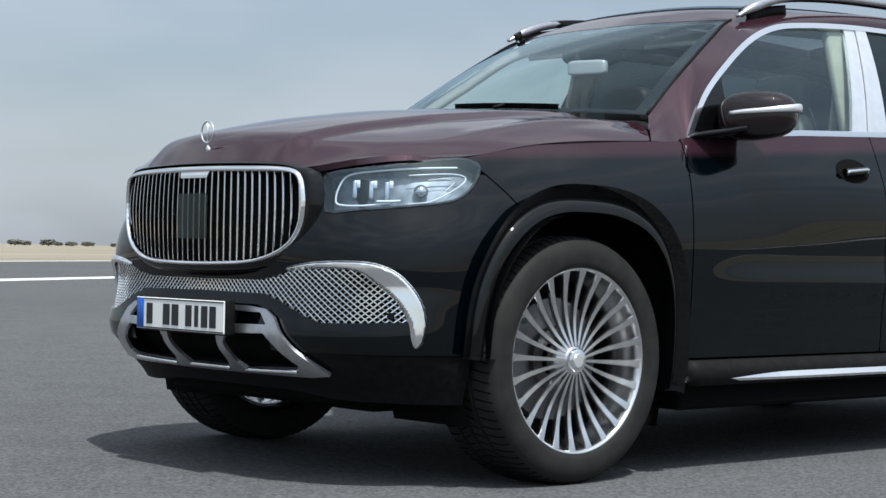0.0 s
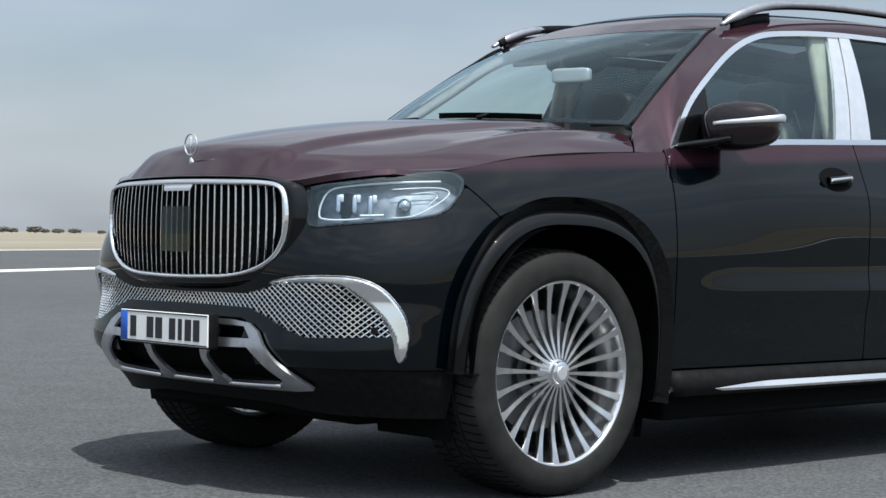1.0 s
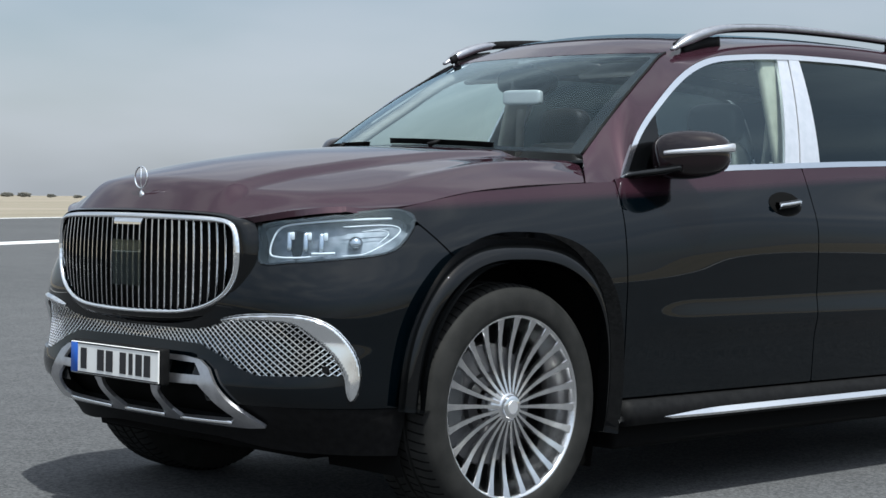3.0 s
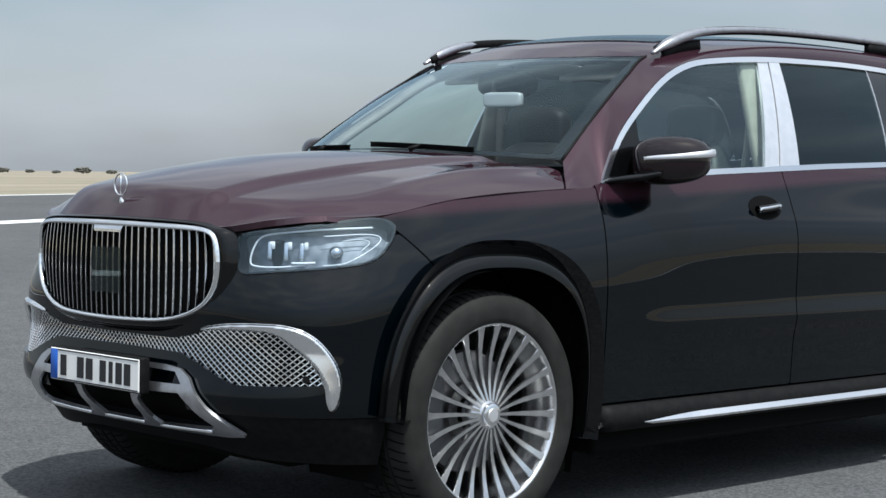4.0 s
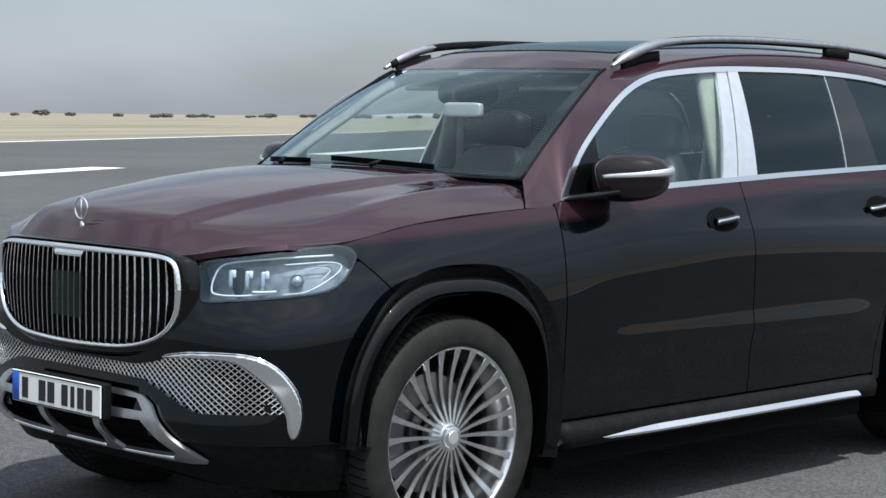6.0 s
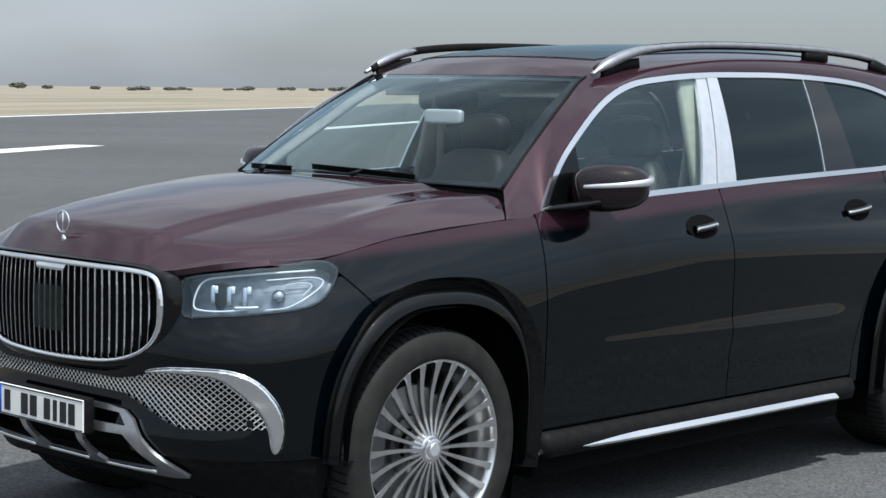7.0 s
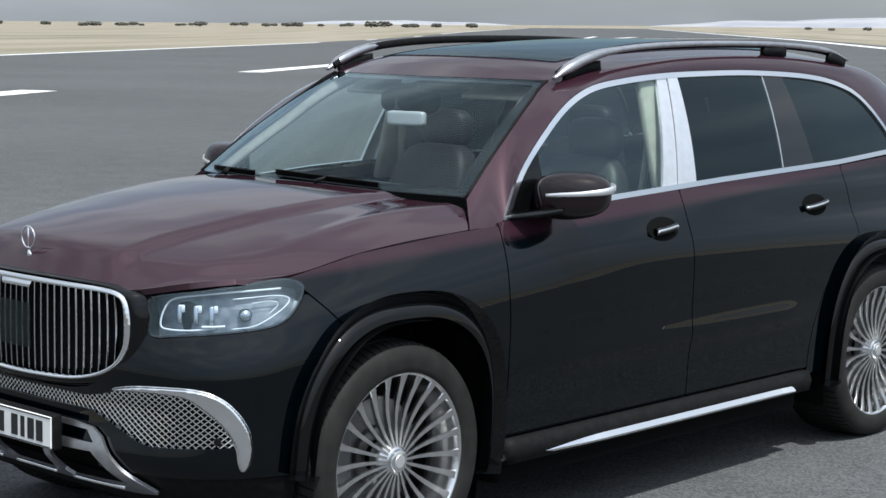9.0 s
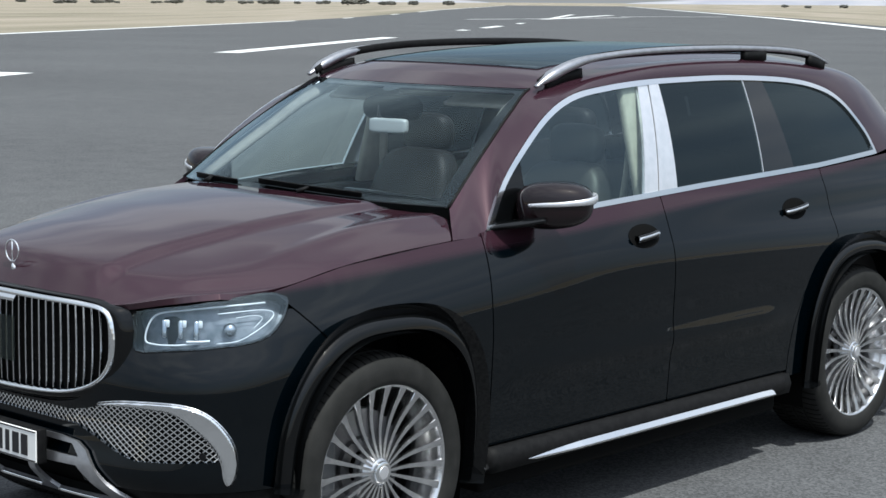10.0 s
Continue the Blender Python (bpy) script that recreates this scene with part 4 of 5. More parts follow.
def P_surround(t, r):
    """The rounded shell that carries the grille frame, from its edge back to the bumper."""
    k = np.linspace(0, 1, len(GR) + 1)
    yy, zz = (np.interp(t, k, np.append(GR[:, i], GR[0, i])) for i in (0, 1))
    ny, nz = (np.interp(t, k, np.append(gr_n[:, i], gr_n[0, i])) for i in (0, 1))
    out = 0.036 * np.sin(np.clip(r, 0, 1) * math.pi / 2) ** 0.8 * (1 - 0.75 * ss(zz, 0.975, 1.005))
    return np.stack([x_grille(yy) + 0.005 + 0.065 * r ** 1.7, yy + ny * out, zz + nz * out], -1)


patch("grille_surround", car, M_BLACK, P_surround, (0, 1, 0, 1), (140, 10), None, 0.0, 1, "gloss black shell round the grille")
NSLAT = 31
for i in range(NSLAT):
    y = (i - (NSLAT - 1) / 2) * 0.0330
    zs = np.linspace(0.68, 1.03, 300)
    ins = zs[grille_f(np.full(300, y), zs) > 0.009]
    if len(ins) < 10:
        continue
    z0, z1 = ins[0], ins[-1]
    bm = bmesh.new()
    prev = None
    for j in range(11):
        t = j / 10
        z = z0 + (z1 - z0) * t
        x = float(x_grille(y)) + 0.010 - 0.004 * math.sin(math.pi * t)
        yb = y * (0.965 + 0.045 * math.sin(math.pi * (0.12 + 0.76 * t)))
        row = [bm.verts.new((x + dx, yb + dy, z)) for dx, dy in ((0.014, -0.0010), (0.004, -0.0024), (0.0, -0.0015), (0.0, 0.0015), (0.004, 0.0024), (0.014, 0.0010))]
        if prev:
            for q in range(5):
                bm.faces.new((prev[q], prev[q + 1], row[q + 1], row[q]))
        prev = row
    part("slat", bm, M_CHROME, grille, "", False)
M_RADAR = glass("radar_cover", (0.55, 0.55, 0.47))
patch("radar_cover", grille, M_RADAR, lambda y, z: np.stack([x_grille(y) + 0.002, y, z], -1), (-0.085, 0.085, 0.775, 0.925), (10, 8), None, 0.004, 1, "smoked square sensor cover", flip=True)


# skid plate
def x_nose(y, z):
    y, z = np.abs(np.asarray(y, float)), np.asarray(z, float)
    n, a = nose_n(z), nose_a(z)
    y0 = sec(z) - 0.088 * taper_z(z)
    return X1 - a * (1 - np.clip(y / y0, 0, 0.98) ** n) ** (1 / n)


def P_skid(y, z):
    return np.stack([x_nose(y, z) - 0.020, y, z], -1)


half_skid = [(0, 0.560), (0.30, 0.560), (0.385, 0.553), (0.43, 0.530), (0.475, 0.475), (0.535, 0.410), (0.590, 0.352), (0.52, 0.345), (0.42, 0.343), (0, 0.340)]
skid_f = poly_sdf(half_skid + [(-y, z) for y, z in half_skid[-2:0:-1]], 0.003)
hole_c = poly_sdf([(-0.145, 0.470), (0.145, 0.470), (0.135, 0.385), (0.115, 0.356), (-0.115, 0.356), (-0.135, 0.385)], 0.002)
hole_s = poly_sdf([(0.200, 0.470), (0.395, 0.476), (0.440, 0.440), (0.492, 0.376), (0.47, 0.366), (0.205, 0.354), (0.185, 0.375), (0.180, 0.44)], 0.002)
slot_s = poly_sdf([(0.20, 0.545), (0.365, 0.542), (0.400, 0.508), (0.20, 0.505)], 0.002)


def skid_in(y, z):
    return np.minimum.reduce([skid_f(y, z), -hole_c(y, z), -hole_s(np.abs(y), z), -slot_s(np.abs(y), z)])


skid = patch("skid_plate", car, M_SKID, P_skid, (-0.66, 0.66, 0.32, 0.57), (330, 80), skid_in, 0.012, 1, "satin silver skid plate with three openings", flip=True)
# near-black sheet for the shade seen through the openings
patch("skid_shade", skid, M_DARK, lambda y, z: P_skid(y, z) + np.array([0.085, 0, 0]), (-0.60, 0.60, 0.33, 0.56), (60, 16), skid_f, 0.0, 1, flip=True)
for pts in ([(-0.115, 0.352), (0.115, 0.352)], [(0.205, 0.350), (0.47, 0.358)], [(-0.205, 0.350), (-0.47, 0.358)]):
    ys = np.linspace(pts[0][0], pts[1][0], 14)
    zs = np.linspace(pts[0][1], pts[1][1], 14)
    sweep("skid_lip", skid, M_CHROME, P_skid(ys, zs) + np.array([-0.004, 0, 0]), ring_shape(0.0045, 0.0065, 8), label="bright chrome lip")

# number plate with plain bars
plate = part("number_plate", box_bm((0.006, 0.520, 0.106), (-0.9115, 0, 0.522), 0.002, 1), M_PLATE, car, "white number plate with a blue end band", False)
part("plate_holder", box_bm((0.034, 0.532, 0.118), (-0.890, 0, 0.522), 0.006, 2), M_TRIM, plate, "black plate holder")
part("plate_band", box_bm((0.002, 0.042, 0.100), (-0.9153, 0.236, 0.522), 0.0005, 1), M_PLATEBLUE, plate, "blue band")
part("plate_edge", box_bm((0.0015, 0.508, 0.004), (-0.9152, -0.004, 0.5705)), M_INK, plate)
part("plate_edge", box_bm((0.0015, 0.508, 0.004), (-0.9152, -0.004, 0.4735)), M_INK, plate)
for y, w in ((0.178, 0.036), (0.075, 0.040), (0.022, 0.040), (-0.058, 0.036), (-0.104, 0.022), (-0.150, 0.036), (-0.198, 0.036)):
    part("plate_bar", box_bm((0.002, w, 0.070), (-0.9156, y, 0.521), 0.0006, 1), M_INK, plate, "plain dark bar", False)


# headlights
def headlight(side):
    hs = patch("headlight", car, M_LENSBACK, offset(P_deg, -0.050), (34 * K, 66 * K, 0.85, 1.06), (60, 40), lambda s, z: hl(s, z) + 0.002, 0.0, side, "clear LED headlight with two light-guide loops")
    patch("headlight_rim", hs, M_BLACK, offset(P_deg, 0.001), (33 * K, 67 * K, 0.84, 1.07), (130, 80), lambda s, z: np.minimum(hl(s, z) + 0.001, 0.006 - hl(s, z)), 0.055, side)
    patch("lens", hs, M_LENS, offset(P_deg, 0.002), (34 * K, 66 * K, 0.85, 1.06), (60, 40), hl, 0.0, side, "clear curved lens")

    def guide(pts, rx, rz, d=-0.016):
        q = spline(deg(pts), 8)
        p = offset(P_deg, d)(q[:, 0], q[:, 1]) * (1, side, 1)
        sweep("light_guide", hs, M_LIGHTBAR, p, ring_shape(rx, rz, 8), up=(-1, -0.8 * side, 0), label="frosted white light guide")
    guide([(60.5, 1.020), (52, 1.012), (44, 0.998), (39.5, 0.982), (37.6, 0.945), (37.0, 0.900), (38.6, 0.889), (43, 0.890), (47.5, 0.899)], 0.0032, 0.003)
    guide([(51, 0.9895), (58.5, 0.9985), (61.6, 0.992), (61.4, 0.972), (58.2, 0.936), (54.5, 0.906), (50.5, 0.898)], 0.0018, 0.0018)
    guide([(54.5, 0.978), (58.0, 0.984), (59.6, 0.974), (57.6, 0.944)], 0.0012, 0.0012, -0.02)
    guide([(45.0, 0.902), (47.6, 0.9035), (49.3, 0.9055)], 0.004, 0.005, -0.012)
    for a in (40.6, 43.8, 46.8):
        p = offset(P_deg, -0.028)(np.array([a * K]), np.array([0.940]))[0] * (1, side, 1)
        bm = box_bm((0.034, 0.016, 0.060), (0, 0, 0), 0.005, 2, (0, 12, 0))
        bmesh.ops.rotate(bm, cent=(0, 0, 0), matrix=Matrix.Rotation(radians(-48 * -side), 3, "Z"), verts=bm.verts)
        bmesh.ops.translate(bm, vec=p, verts=bm.verts)
        rf = part("reflector", bm, M_LAMP, hs, "polished LED reflector block")
        p2 = offset(P_deg, -0.012)(np.array([(a + 0.9) * K]), np.array([0.956]))[0] * (1, side, 1)
        bm = box_bm((0.006, 0.013, 0.024), (0, 0, 0), 0.002, 1)
        bmesh.ops.rotate(bm, cent=(0, 0, 0), matrix=Matrix.Rotation(radians(48 * side), 3, "Z"), verts=bm.verts)
        bmesh.ops.translate(bm, vec=p2, verts=bm.verts)
        part("lamp_facet", bm, M_LIGHTBAR, hs)
    c = offset(P_deg, -0.034)(np.array([53.2 * K]), np.array([0.945]))[0] * (1, side, 1)
    bm = bmesh.new()
    bmesh.ops.create_uvsphere(bm, u_segments=24, v_segments=16, radius=0.023)
    bmesh.ops.translate(bm, vec=c, verts=bm.verts)
    part("projector_lens", bm, M_LAMP, hs, "round silver projector lens")


M_LENSBACK = mottled(material("lamp_housing_grey", (0.2, 0.23, 0.25), 0.35, 0.6), (0.10, 0.12, 0.14), (0.21, 0.23, 0.26), 30)
headlight(1)
headlight(-1)

# parking sensors and hood ornament
for side in (1, -1):
    for a, z in ((62.5, 0.593), (48.0, 0.545)):
        p = offset(P_deg, 0.0015)(np.array([a * K]), np.array([z]))[0] * (1, side, 1)
        ring = [p + np.array((-0.45 * math.cos(q) * 0.012, 0.9 * side * math.cos(q) * 0.012, math.sin(q) * 0.012)) for q in np.linspace(0, 2 * math.pi, 17)[:-1]]
        bm = bmesh.new()
        bm.faces.new([bm.verts.new(q) for q in ring])
        r = bmesh.ops.extrude_face_region(bm, geom=bm.faces[:])
        bmesh.ops.translate(bm, vec=(0.006, 0.006 * side, 0), verts=[v for v in r["geom"] if isinstance(v, bmesh.types.BMVert)])
        part("parking_sensor", bm, M_TRIM, car, "small round black parking sensor", False)
ex, ez = -0.815, float(hood_z(-0.815, 0.0))
orn = sweep("hood_ornament", car, M_CHROME, [(ex, 0.036 * math.cos(a), ez + 0.062 + 0.036 * math.sin(a)) for a in np.linspace(0, 2 * math.pi, 37)[:-1]], ring_shape(0.0028, 0.0028, 8), up=(1, 0, 0), closed=True, label="upright chrome ring ornament on a small foot")
sweep("ornament_foot", orn, M_CHROME, [(ex + 0.02, 0, ez - 0.006), (ex + 0.004, 0, ez + 0.004), (ex, 0, ez + 0.020)], ring_shape(0.008, 0.010, 10), up=(0, 1, 0), scale=[2.0, 1.1, 0.3])
sweep("ornament_post", orn, M_CHROME, [(ex, 0, ez + 0.014), (ex, 0, ez + 0.060), (ex, 0, ez + 0.096)], ring_shape(0.0026, 0.0026, 8), up=(0, 1, 0))


# ---- outside fittings ----
def superquad(c, ext, e=0.6, turn=0.0, n=(36, 24), shear=None):
    """A rounded block: centre, half sizes, roundness."""
    bm = bmesh.new()
    rows = []
    sg = lambda v, k: math.copysign(abs(v) ** k, v)
    for j in range(n[1] + 1):
        b = -math.pi / 2 + math.pi * j / n[1]
        row = []
        for i in range(n[0]):
            a = 2 * math.pi * i / n[0]
            q = Vector((ext[0] * sg(math.cos(b), e) * sg(math.cos(a), e), ext[1] * sg(math.cos(b), e) * sg(math.sin(a), e), ext[2] * sg(math.sin(b), e)))
            if shear:
                q = shear(q)
            row.append(bm.verts.new(Vector(c) + Matrix.Rotation(radians(turn), 3, "Z") @ q))
        rows.append(row)
    for a, b in zip(rows, rows[1:]):
        for i in range(n[0]):
            k = (i + 1) % n[0]
            bm.faces.new((a[i], a[k], b[k], b[i]))
    bmesh.ops.remove_doubles(bm, verts=bm.verts, dist=1e-5)
    return bm


for side in (1, -1):
    # roof rail
    rail_pts = spline([(1.155, -0.632, 1.664), (1.24, -0.636, 1.706), (1.36, -0.640, 1.746), (1.51, -0.643, 1.773), (1.8, -0.645, 1.795), (2.2, -0.637, 1.806), (2.66, -0.628, 1.806), (3.0, -0.622, 1.794), (3.22, -0.622, 1.772), (3.36, -0.624, 1.735)], 8) * (1, side, 1)
    rail = sweep("roof_rail", car, M_SKID, rail_pts, [(0.016, -0.012), (0.019, 0.0), (0.016, 0.010), (0.006, 0.014), (-0.006, 0.014), (-0.016, 0.010), (-0.019, 0.0), (-0.016, -0.012)], label="satin silver roof rail",
                 scale=[(0.5 + 0.85 * float(ss(q[0], 1.155, 1.25)) - 0.47 * float(ss(q[0], 1.30, 1.60))) * (1 - 0.5 * float(ss(q[0], 3.15, 3.36))) for q in rail_pts])
    foot = spline([(1.22, -0.628, 1.672), (1.32, -0.632, 1.704), (1.43, -0.636, 1.722)], 6) * (1, side, 1)
    sweep("rail_foot", rail, M_TRIM, foot, [(0.009, -0.03), (0.009, 0.012), (-0.009, 0.012), (-0.009, -0.03)], label="black rail foot")
    sweep("rail_inner", rail, M_TRIM, rail_pts[3:-3] * (1, 1 - 0.013 / 0.64, 1) + np.array([0, 0, -0.002]), ring_shape(0.008, 0.017, 8), label="black inner face of the rail")
    for x0, x1 in ((2.62, 2.80), (3.18, 3.32)):
        px = np.linspace(x0, x1, 5)
        q = np.stack([px, np.full(5, -0.628 * side), np.interp(px, rail_pts[:, 0], rail_pts[:, 2]) - 0.022], -1)
        sweep("rail_foot", rail, M_TRIM, q, [(0.012, -0.030), (0.012, 0.016), (-0.012, 0.016), (-0.012, -0.030)])
    # running board with bright top
    xs = np.linspace(0.545, 2.58, 40)
    board = sweep("running_board", car, M_TRIM, np.stack([xs, np.full(40, -0.915 * side), np.full(40, 0.345)], -1), [(-0.05, 0.045), (0.045, 0.040), (0.060, 0.0), (0.05, -0.045), (-0.05, -0.050)] if side > 0 else [(0.05, 0.045), (-0.045, 0.040), (-0.060, 0.0), (-0.05, -0.045), (0.05, -0.050)], label="black sill with a bright chrome strip")
    bm = bmesh.new()
    prev = None
    for x, e in zip(np.linspace(0.52, 2.43, 40), np.linspace(0, 1, 40)):
        wd = max(0.02, min(1.0, (x - 0.51) / 0.16, (2.45 - x) / 0.12)) ** 0.8
        yo = 0.958 + 0.032 * float(ss(x, 0.5, 1.1))
        pts = [(yo - 0.050 * wd, 0.318 + 0.060 * wd), (yo, 0.318 + 0.004 * wd), (yo - 0.006, 0.313), (yo - 0.040, 0.313)]
        row = [bm.verts.new((x, -side * a, b)) for a, b in pts]
        if prev:
            for q in range(4):
                bm.faces.new((prev[q], prev[(q + 1) % 4], row[(q + 1) % 4], row[q]))
        prev = row
    part("sill_strip", bm, M_CHROME, board, "polished chrome sill strip", False)
    # door handles in their cups
    for cx, cz in ((1.500, 1.083), (2.660, 1.110)):
        cup = patch("handle_cup", car, M_DARK, lambda x, z: P_side(x, z) + np.array([0, 0.004, 0]) - np.stack([0 * x, 0.006 + 0 * x, 0 * x], -1), (cx - 0.12, cx + 0.12, cz - 0.06, cz + 0.06), (48, 28),
                    lambda x, z: 1 - np.hypot((x - cx) / 0.100, (z - cz) / 0.046), 0.004, side, "black door handle recess")
        hx = np.linspace(cx - 0.098, cx + 0.098, 15)
        hz = cz + (hx - cx) * 0.10
        out = np.array([float(y_side(a, b)) for a, b in zip(hx, hz)]) + 0.006 + 0.015 * np.sin(np.pi * (hx - cx + 0.098) / 0.196) ** 0.6
        h = sweep("door_handle", cup, M_BLACK, np.stack([hx, -side * out, hz], -1), [(0.010, -0.013), (0.012, 0.0), (0.010, 0.013), (-0.010, 0.013), (-0.012, 0.0), (-0.010, -0.013)], label="black handle with chrome strip")
        sweep("handle_strip", cup, M_CHROME, np.stack([hx, -side * (out + 0.010), hz + 0.002], -1), ring_shape(0.005, 0.0065, 8), label="chrome handle strip")
    # door mirror
    shear = lambda q: Vector((q.x + 0.10 * abs(q.y) + (0.0 if q.x > 0 else 0.15 * q.x), q.y, q.z * (1.0 - 0.9 * max(0.0, -q.y * side) * 0.9) + 0.05 * (-q.y * side)))
    mir = part("door_mirror", superquad((0.874, -0.962 * side, 1.252), (0.086, 0.142, 0.088), 0.66, 32 * side, shear=shear), M_MIRRORPAINT, car, "dark red and black door mirror with a bright indicator strip")
    part("mirror_glass", superquad((0.947, -0.939 * side, 1.252), (0.010, 0.11, 0.058), 0.5, 32 * side, (24, 12)), M_MIRROR, mir)
    st = []
    for k in range(22):
        a = radians(-205 + 150 * k / 21) * side
        q = Vector((0.086 * math.copysign(abs(math.cos(a)) ** 0.66, math.cos(a)), 0.146 * math.copysign(abs(math.sin(a)) ** 0.66, math.sin(a)), -0.004 + 0.016 * k / 21))
        q = Matrix.Rotation(radians(32 * side), 3, "Z") @ shear(q)
        st.append(Vector((0.874, -0.962 * side, 1.252)) + q * 1.04 + Vector((0, 0, 0.012)))
    sweep("indicator_strip", mir, M_SATIN, st, ring_shape(0.005, 0.015, 8), label="bright indicator strip", scale=[0.45 + 0.55 * min(1, i / 14) for i in range(len(st))])
    arm = spline([(0.70, -0.825, 1.170), (0.72, -0.865, 1.180), (0.76, -0.915, 1.190), (0.81, -0.97, 1.205)], 5) * (1, side, 1)
    sweep("mirror_arm", mir, M_BLACK, arm, ring_shape(0.048, 0.015, 14), up=(0, 0, 1), label="gloss black mirror arm")
    # black triangle ahead of the front window
    patch("mirror_sail", car, M_BLACK, P_glass_in(0.002), (0.60, 0.95, 1.14, 1.48), (40, 40), lambda x, z: np.minimum(dlo(x, z) - 0.018, 0.865 - x + 0.05 * (z - 1.2)), 0.01, side, "black mirror corner panel")

# windscreen wipers
for (u0, v0), (u1, v1), k in (((0.06, 0.035), (-0.60, 0.012), 0), ((0.70, 0.02), (0.22, 0.012), 1)):
    us, vs = np.linspace(u0, u1, 12), np.linspace(v0, v1, 12)
    base = P_screen(us, vs) + np.array([-0.006, 0, 0.012])
    wp = sweep("wiper", car, M_TRIM, base, [(0.004, -0.012), (0.004, 0.004), (0.010, 0.008), (-0.010, 0.008), (-0.004, 0.004), (-0.004, -0.012)], label="black flat wiper blade")
    q = P_screen(np.array([u0 * 0.5 + u1 * 0.5, u0 * 0.25 + u1 * 0.75 + 0.12]), np.array([-0.03, v1 * 0.6])) + np.array([-0.010, 0, 0.024])
    sweep("wiper_arm", wp, M_TRIM, q, ring_shape(0.012, 0.007, 8), scale=[1.4, 0.7])

# ---- inside the car ----
part("cabin_floor", box_bm((3.3, 1.60, 0.04), (2.2, 0, 0.42), 0.01), M_DASH, car, "dark cabin floor")
for side in (1, -1):
    part("door_trim", box_bm((3.1, 0.05, 0.72), (2.15, -0.80 * side, 0.80), 0.02), M_LEATHER, car, "dark leather door trim")
    bm = box_bm((0.12, 0.035, 0.54), (0, 0, 0), 0.012, 2, (-14 * side, 0, 0))
    bmesh.ops.translate(bm, vec=(1.685, -0.735 * side, 1.42), verts=bm.verts)
    part("pillar_trim", bm, M_CREAM, car, "cream inner door pillar trim")
    pt = spline([(0.61, -0.705, 1.245), (0.90, -0.635, 1.440), (1.20, -0.560, 1.615), (1.7, -0.60, 1.650), (2.5, -0.60, 1.655), (3.3, -0.60, 1.62)], 6) * (1, side, 1)
    sweep("roof_lining_edge", car, M_PILLAR, pt, ring_shape(0.055, 0.022, 12), label="grey pillar and roof edge lining")
    sweep("seat_belt", car, M_CREAM, spline([(1.70, -0.70, 1.50), (1.68, -0.68, 1.2), (1.62, -0.62, 0.85)], 6) * (1, side, 1), [(0.002, -0.024), (0.002, 0.024), (-0.002, 0.024), (-0.002, -0.024)], up=(1, 0, 0), label="pale seat belt")
patch("headliner", car, M_CREAM, lambda x, y: P_roof(x, y) - np.array([0, 0, 0.045]), (1.15, 3.9, -0.58, 0.58), (80, 40), lambda x, y: 0.07 - pano(x, y), 0.0, 1, "cream roof lining")
dash = sweep("dashboard", car, M_DASH, [(0.72, y, 1.02 + 0.012 * math.cos(y * 3)) for y in np.linspace(-0.74, 0.74, 24)], [(-0.22, 0.10), (-0.10, 0.135), (0.10, 0.12), (0.18, 0.06), (0.17, -0.25), (-0.2, -0.25)], label="black dashboard with a brown leather band")
sweep("dash_band", dash, M_BROWN, [(0.895, y, 1.085) for y in np.linspace(-0.74, 0.74, 12)], ring_shape(0.02, 0.035, 8), label="brown leather band")
part("dash_screen", box_bm((0.025, 0.62, 0.13), (0.87, -0.20, 1.17), 0.008, 2, (0, -12, 0)), M_BLACK, dash)
wc = Vector((1.06, -0.385, 1.06))
wt = Matrix.Rotation(radians(-24), 3, "Y")
sw = sweep("steering_wheel", car, M_LEATHER, [wc + wt @ Vector((0, 0.185 * math.cos(a), 0.185 * math.sin(a))) for a in np.linspace(0, 2 * math.pi, 41)[:-1]], ring_shape(0.015, 0.015, 8), up=(1, 0, 0), closed=True, label="dark leather steering wheel")
part("wheel_boss", superquad(tuple(wc), (0.03, 0.085, 0.065), 0.7), M_DASH, sw)
part("wheel_spoke", box_bm((0.02, 0.34, 0.03), tuple(wc), 0.008), M_SATIN, sw)
im = part("inside_mirror", superquad((0.955, -0.04, 1.488), (0.018, 0.088, 0.030), 0.35, 12), M_LIGHTHOUSING, car, "silver-backed inside mirror")
part("mirror_stalk", box_bm((0.06, 0.03, 0.07), (0.965, 0.0, 1.540), 0.01), M_DASH, im)
part("sensor_pod", superquad((1.02, 0.0, 1.555), (0.085, 0.13, 0.055), 0.7), M_DARK, im, "black sensor housing above the mirror")
part("overhead_console", superquad((1.27, 0.0, 1.625), (0.15, 0.11, 0.025), 0.6), M_CREAM, car, "cream overhead console")
for side in (1, -1):
    part("sun_visor", box_bm((0.17, 0.36, 0.02), (1.235, -0.33 * side, 1.605), 0.008, 2, (0, -20, 0)), M_CREAM, car, "cream sun visor folded up")


def seat(x, y, w):
    s = new("seat")
    s.parent = car
    s["label"] = "dark leather seat with a headrest"
    part("cushion", superquad((x - 0.20, y, 0.68), (0.28, w, 0.11), 0.45), M_LEATHER, s)
    part("backrest", superquad((0, 0, 0), (0.085, w * 0.95, 0.34), 0.5, shear=lambda q: Vector((x + 0.06 + q.x + 0.30 * q.z, y + q.y * (1 - 0.25 * max(0, q.z)), 1.00 + q.z))), M_LEATHER, s)
    part("headrest", superquad((x + 0.20, y, 1.405), (0.055, 0.13, 0.088), 0.6), M_LEATHER, s)


seat(1.50, -0.42, 0.25)
seat(1.50, 0.42, 0.25)
seat(2.50, -0.38, 0.28)
seat(2.50, 0.38, 0.28)


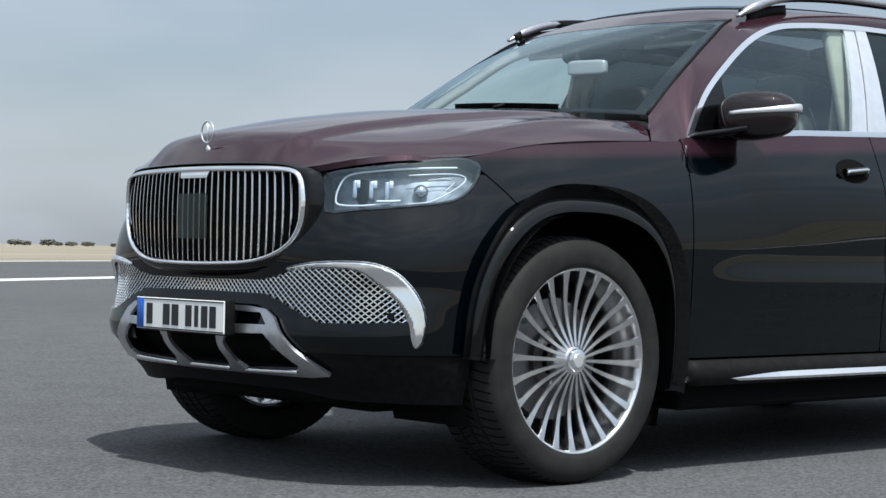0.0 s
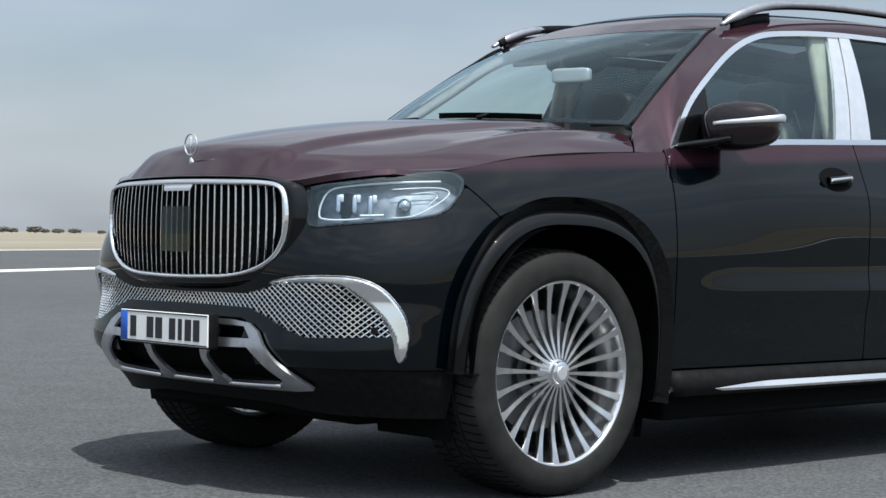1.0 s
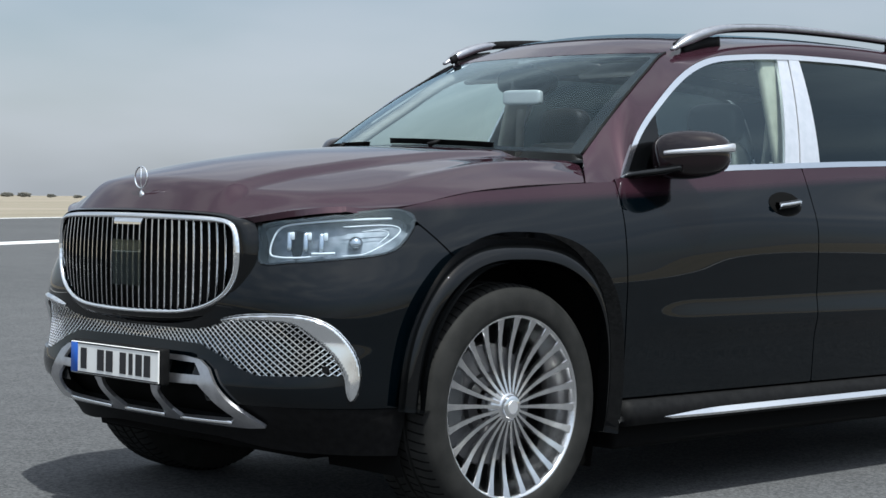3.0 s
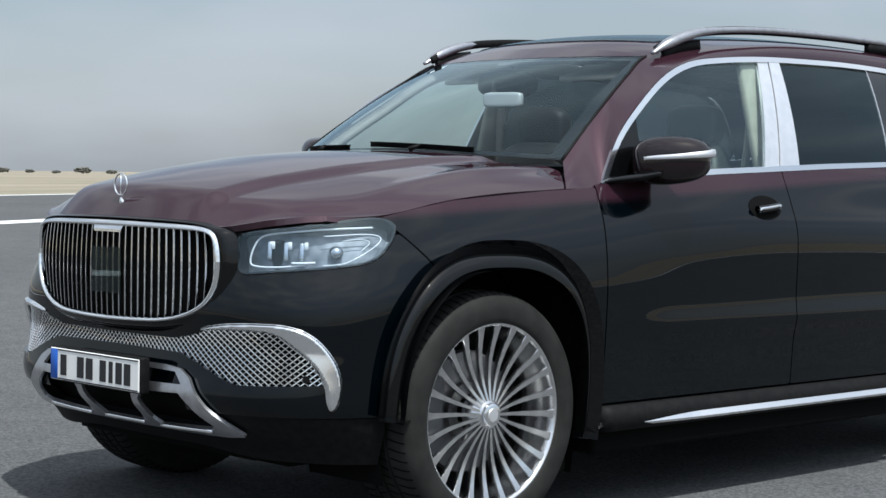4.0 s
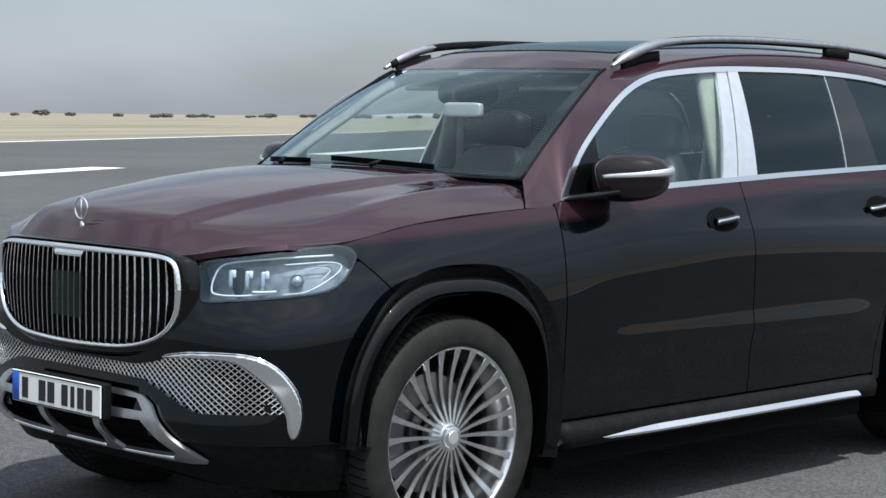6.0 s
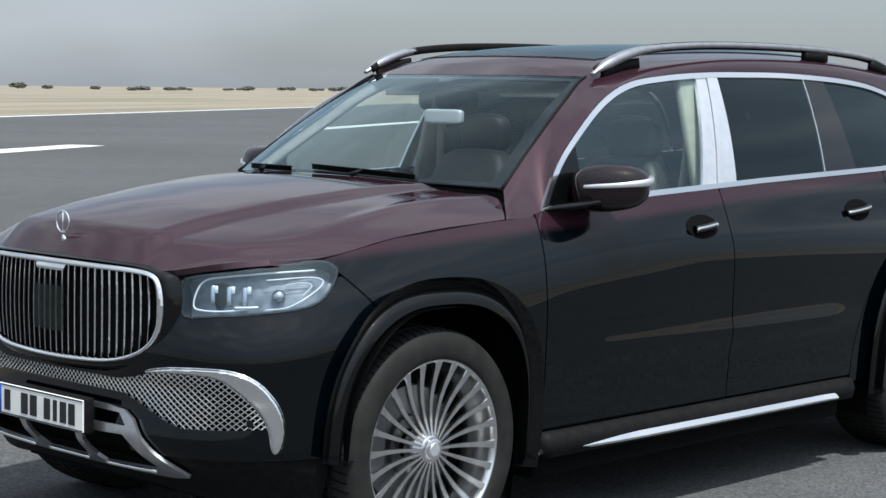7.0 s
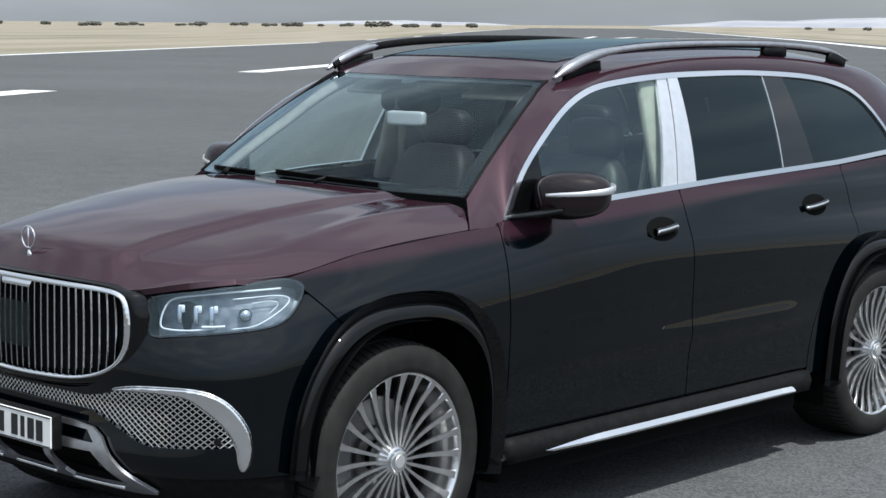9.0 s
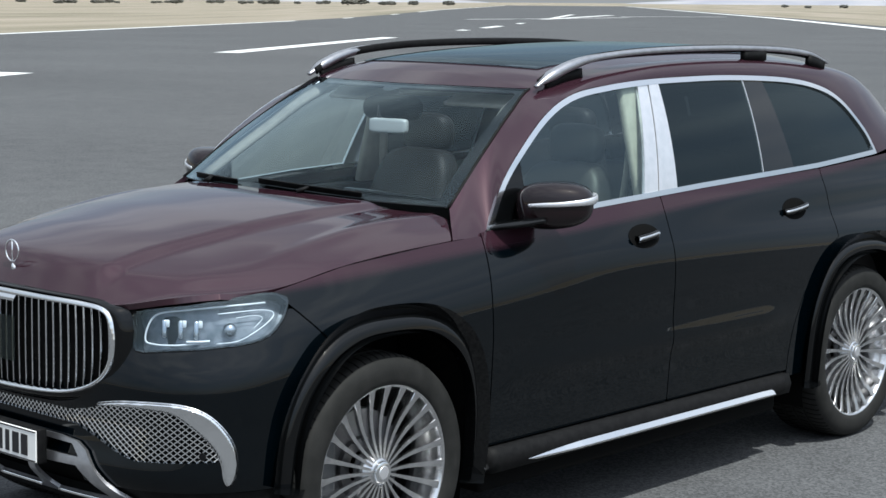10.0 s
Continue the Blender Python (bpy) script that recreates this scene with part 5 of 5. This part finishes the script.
# ---- distance ----
def around(az, d, z=0.0):
    return Vector((-4.3 + d * math.cos(radians(az)), -5.06 + d * math.sin(radians(az)), z))


M_TREE = mottled(material("far_foliage", (0.2, 0.2, 0.18), 0.95, spec=0.0), (0.11, 0.11, 0.10), (0.17, 0.165, 0.145), 0.8)
M_TRUNK = material("far_bark", (0.12, 0.1, 0.085), 0.95)
# distance haze is mixed into the hill colour as pale grey-blue
M_HILL = mottled(material("hazed_far_hills", (0.3, 0.31, 0.35), 1.0, spec=0.0), (0.27, 0.275, 0.31), (0.36, 0.355, 0.37), 0.012)


def tree_mesh(seed):
    """A crown of many small leaf clumps, ragged and open."""
    rnd = random.Random(seed)
    verts, faces = [], []
    for i in range(240):
        a, b = rnd.uniform(0, 2 * math.pi), rnd.uniform(-0.6, 1.0)
        r = rnd.uniform(0.5, 1.0) * (1.0 - 0.28 * b * b) * (0.85 + 0.3 * math.sin(3 * a + seed))
        c = Vector((1.5 * r * math.cos(a), 1.5 * r * math.sin(a), 1.05 + 0.8 * b + rnd.uniform(-0.15, 0.15)))
        s = rnd.uniform(0.22, 0.46)
        o = len(verts)
        for k in range(6):
            v = Vector(((1, 0, 0), (-1, 0, 0), (0, 1, 0), (0, -1, 0), (0, 0, 0.7), (0, 0, -0.7))[k]) * s * rnd.uniform(0.6, 1.3)
            verts.append(c + v)
        faces += [(o, o + 2, o + 4), (o + 2, o + 1, o + 4), (o + 1, o + 3, o + 4), (o + 3, o, o + 4), (o + 2, o, o + 5), (o + 1, o + 2, o + 5), (o + 3, o + 1, o + 5), (o, o + 3, o + 5)]
    me = bpy.data.meshes.new("crown")
    me.from_pydata(verts, [], faces)
    me.materials.append(M_TREE)
    return me


def trunk_mesh():
    bm = bmesh.new()
    rows = []
    for z, r in ((-0.3, 0.16), (0.5, 0.12), (1.1, 0.09), (1.9, 0.05)):
        rows.append([bm.verts.new((r * math.cos(k * 1.047) + 0.06 * z, r * math.sin(k * 1.047), z)) for k in range(6)])
    for a, b in zip(rows, rows[1:]):
        for k in range(6):
            bm.faces.new((a[k], a[(k + 1) % 6], b[(k + 1) % 6], b[k]))
    for k in range(4):
        d = Vector((math.cos(k * 1.6), math.sin(k * 1.6), 0.8))
        tip = [bm.verts.new(Vector((0.07, 0, 1.15)) + d * 0.9)]
        base = [bm.verts.new(Vector((0.07 + 0.04 * math.cos(j * 2.1), 0.04 * math.sin(j * 2.1), 1.15))) for j in range(3)]
        for j in range(3):
            bm.faces.new((base[j], base[(j + 1) % 3], tip[0]))
    me = bpy.data.meshes.new("trunk")
    bm.to_mesh(me)
    bm.free()
    me.materials.append(M_TRUNK)
    return me


CROWNS = [tree_mesh(k) for k in range(4)]
TRUNK = trunk_mesh()
tr = random.Random(5)
spots = [(61.9, 760, 1.5), (61.6, 770, 1.2), (60.9, 740, 1.6), (60.6, 800, 1.1), (60.2, 760, 1.2), (59.7, 790, 1.3), (58.9, 820, 1.0), (58.1, 800, 0.9), (57.26, 900, 1.9)]
az = 56.4
while az > 24.0:
    if az > 41.5 or 29.5 < az < 31.5:
        spots.append((az, tr.uniform(820, 1000), tr.uniform(0.75, 1.5) * (1.25 if 41 < az < 46 else 1.0)))
    az -= tr.choice((0.18, 0.25, 0.4, 0.7, 1.1)) if az < 55 else tr.uniform(0.9, 1.6)
for a, d, s in spots:
    p = around(a, d)
    tree = new("tree")
    tree.location = (p.x, p.y, float(ground_z(p.x, p.y)) - 0.1)
    tree.rotation_euler = (0, 0, tr.uniform(0, 6.28))
    tree.scale = (s * 1.35, s * 1.35, s * 0.85)
    tagged(tree, "small dark scrubby tree far across the dry field", "tree", group="trees along the horizon")
    child("crown", CROWNS[tr.randrange(4)], tree)
    child("trunk", TRUNK, tree)


def hills(name, lo, hi, dist, top, seed):
    """A long low ridge on the horizon; its haze is in the colour."""
    verts, faces = [], []
    n = 60
    for i in range(n + 1):
        a = lo + (hi - lo) * i / n
        t = i / n
        env = math.sin(math.pi * t) ** 0.7
        h = top * env * (0.72 + 0.28 * noise.noise(Vector((a * 0.55, seed, 0))) + 0.07 * noise.noise(Vector((a * 3.0, seed, 2))))
        for k, (dd, hh) in enumerate(((0, -6), (120, 0.55), (320, 0.95), (520, 1.0), (800, 0.6), (1100, -0.1))):
            p = around(a, dist + dd)
            base = float(ground_z(p.x, p.y))
            verts.append((p.x, p.y, base + (hh * h if hh > -1 else -6.0)))
    for i in range(n):
        for k in range(5):
            o = i * 6 + k
            faces.append((o, o + 1, o + 7, o + 6))
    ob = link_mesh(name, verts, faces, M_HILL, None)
    return tagged(ob, "low hills on the horizon, haze painted in as pale grey-blue", "hills", kind="structure")


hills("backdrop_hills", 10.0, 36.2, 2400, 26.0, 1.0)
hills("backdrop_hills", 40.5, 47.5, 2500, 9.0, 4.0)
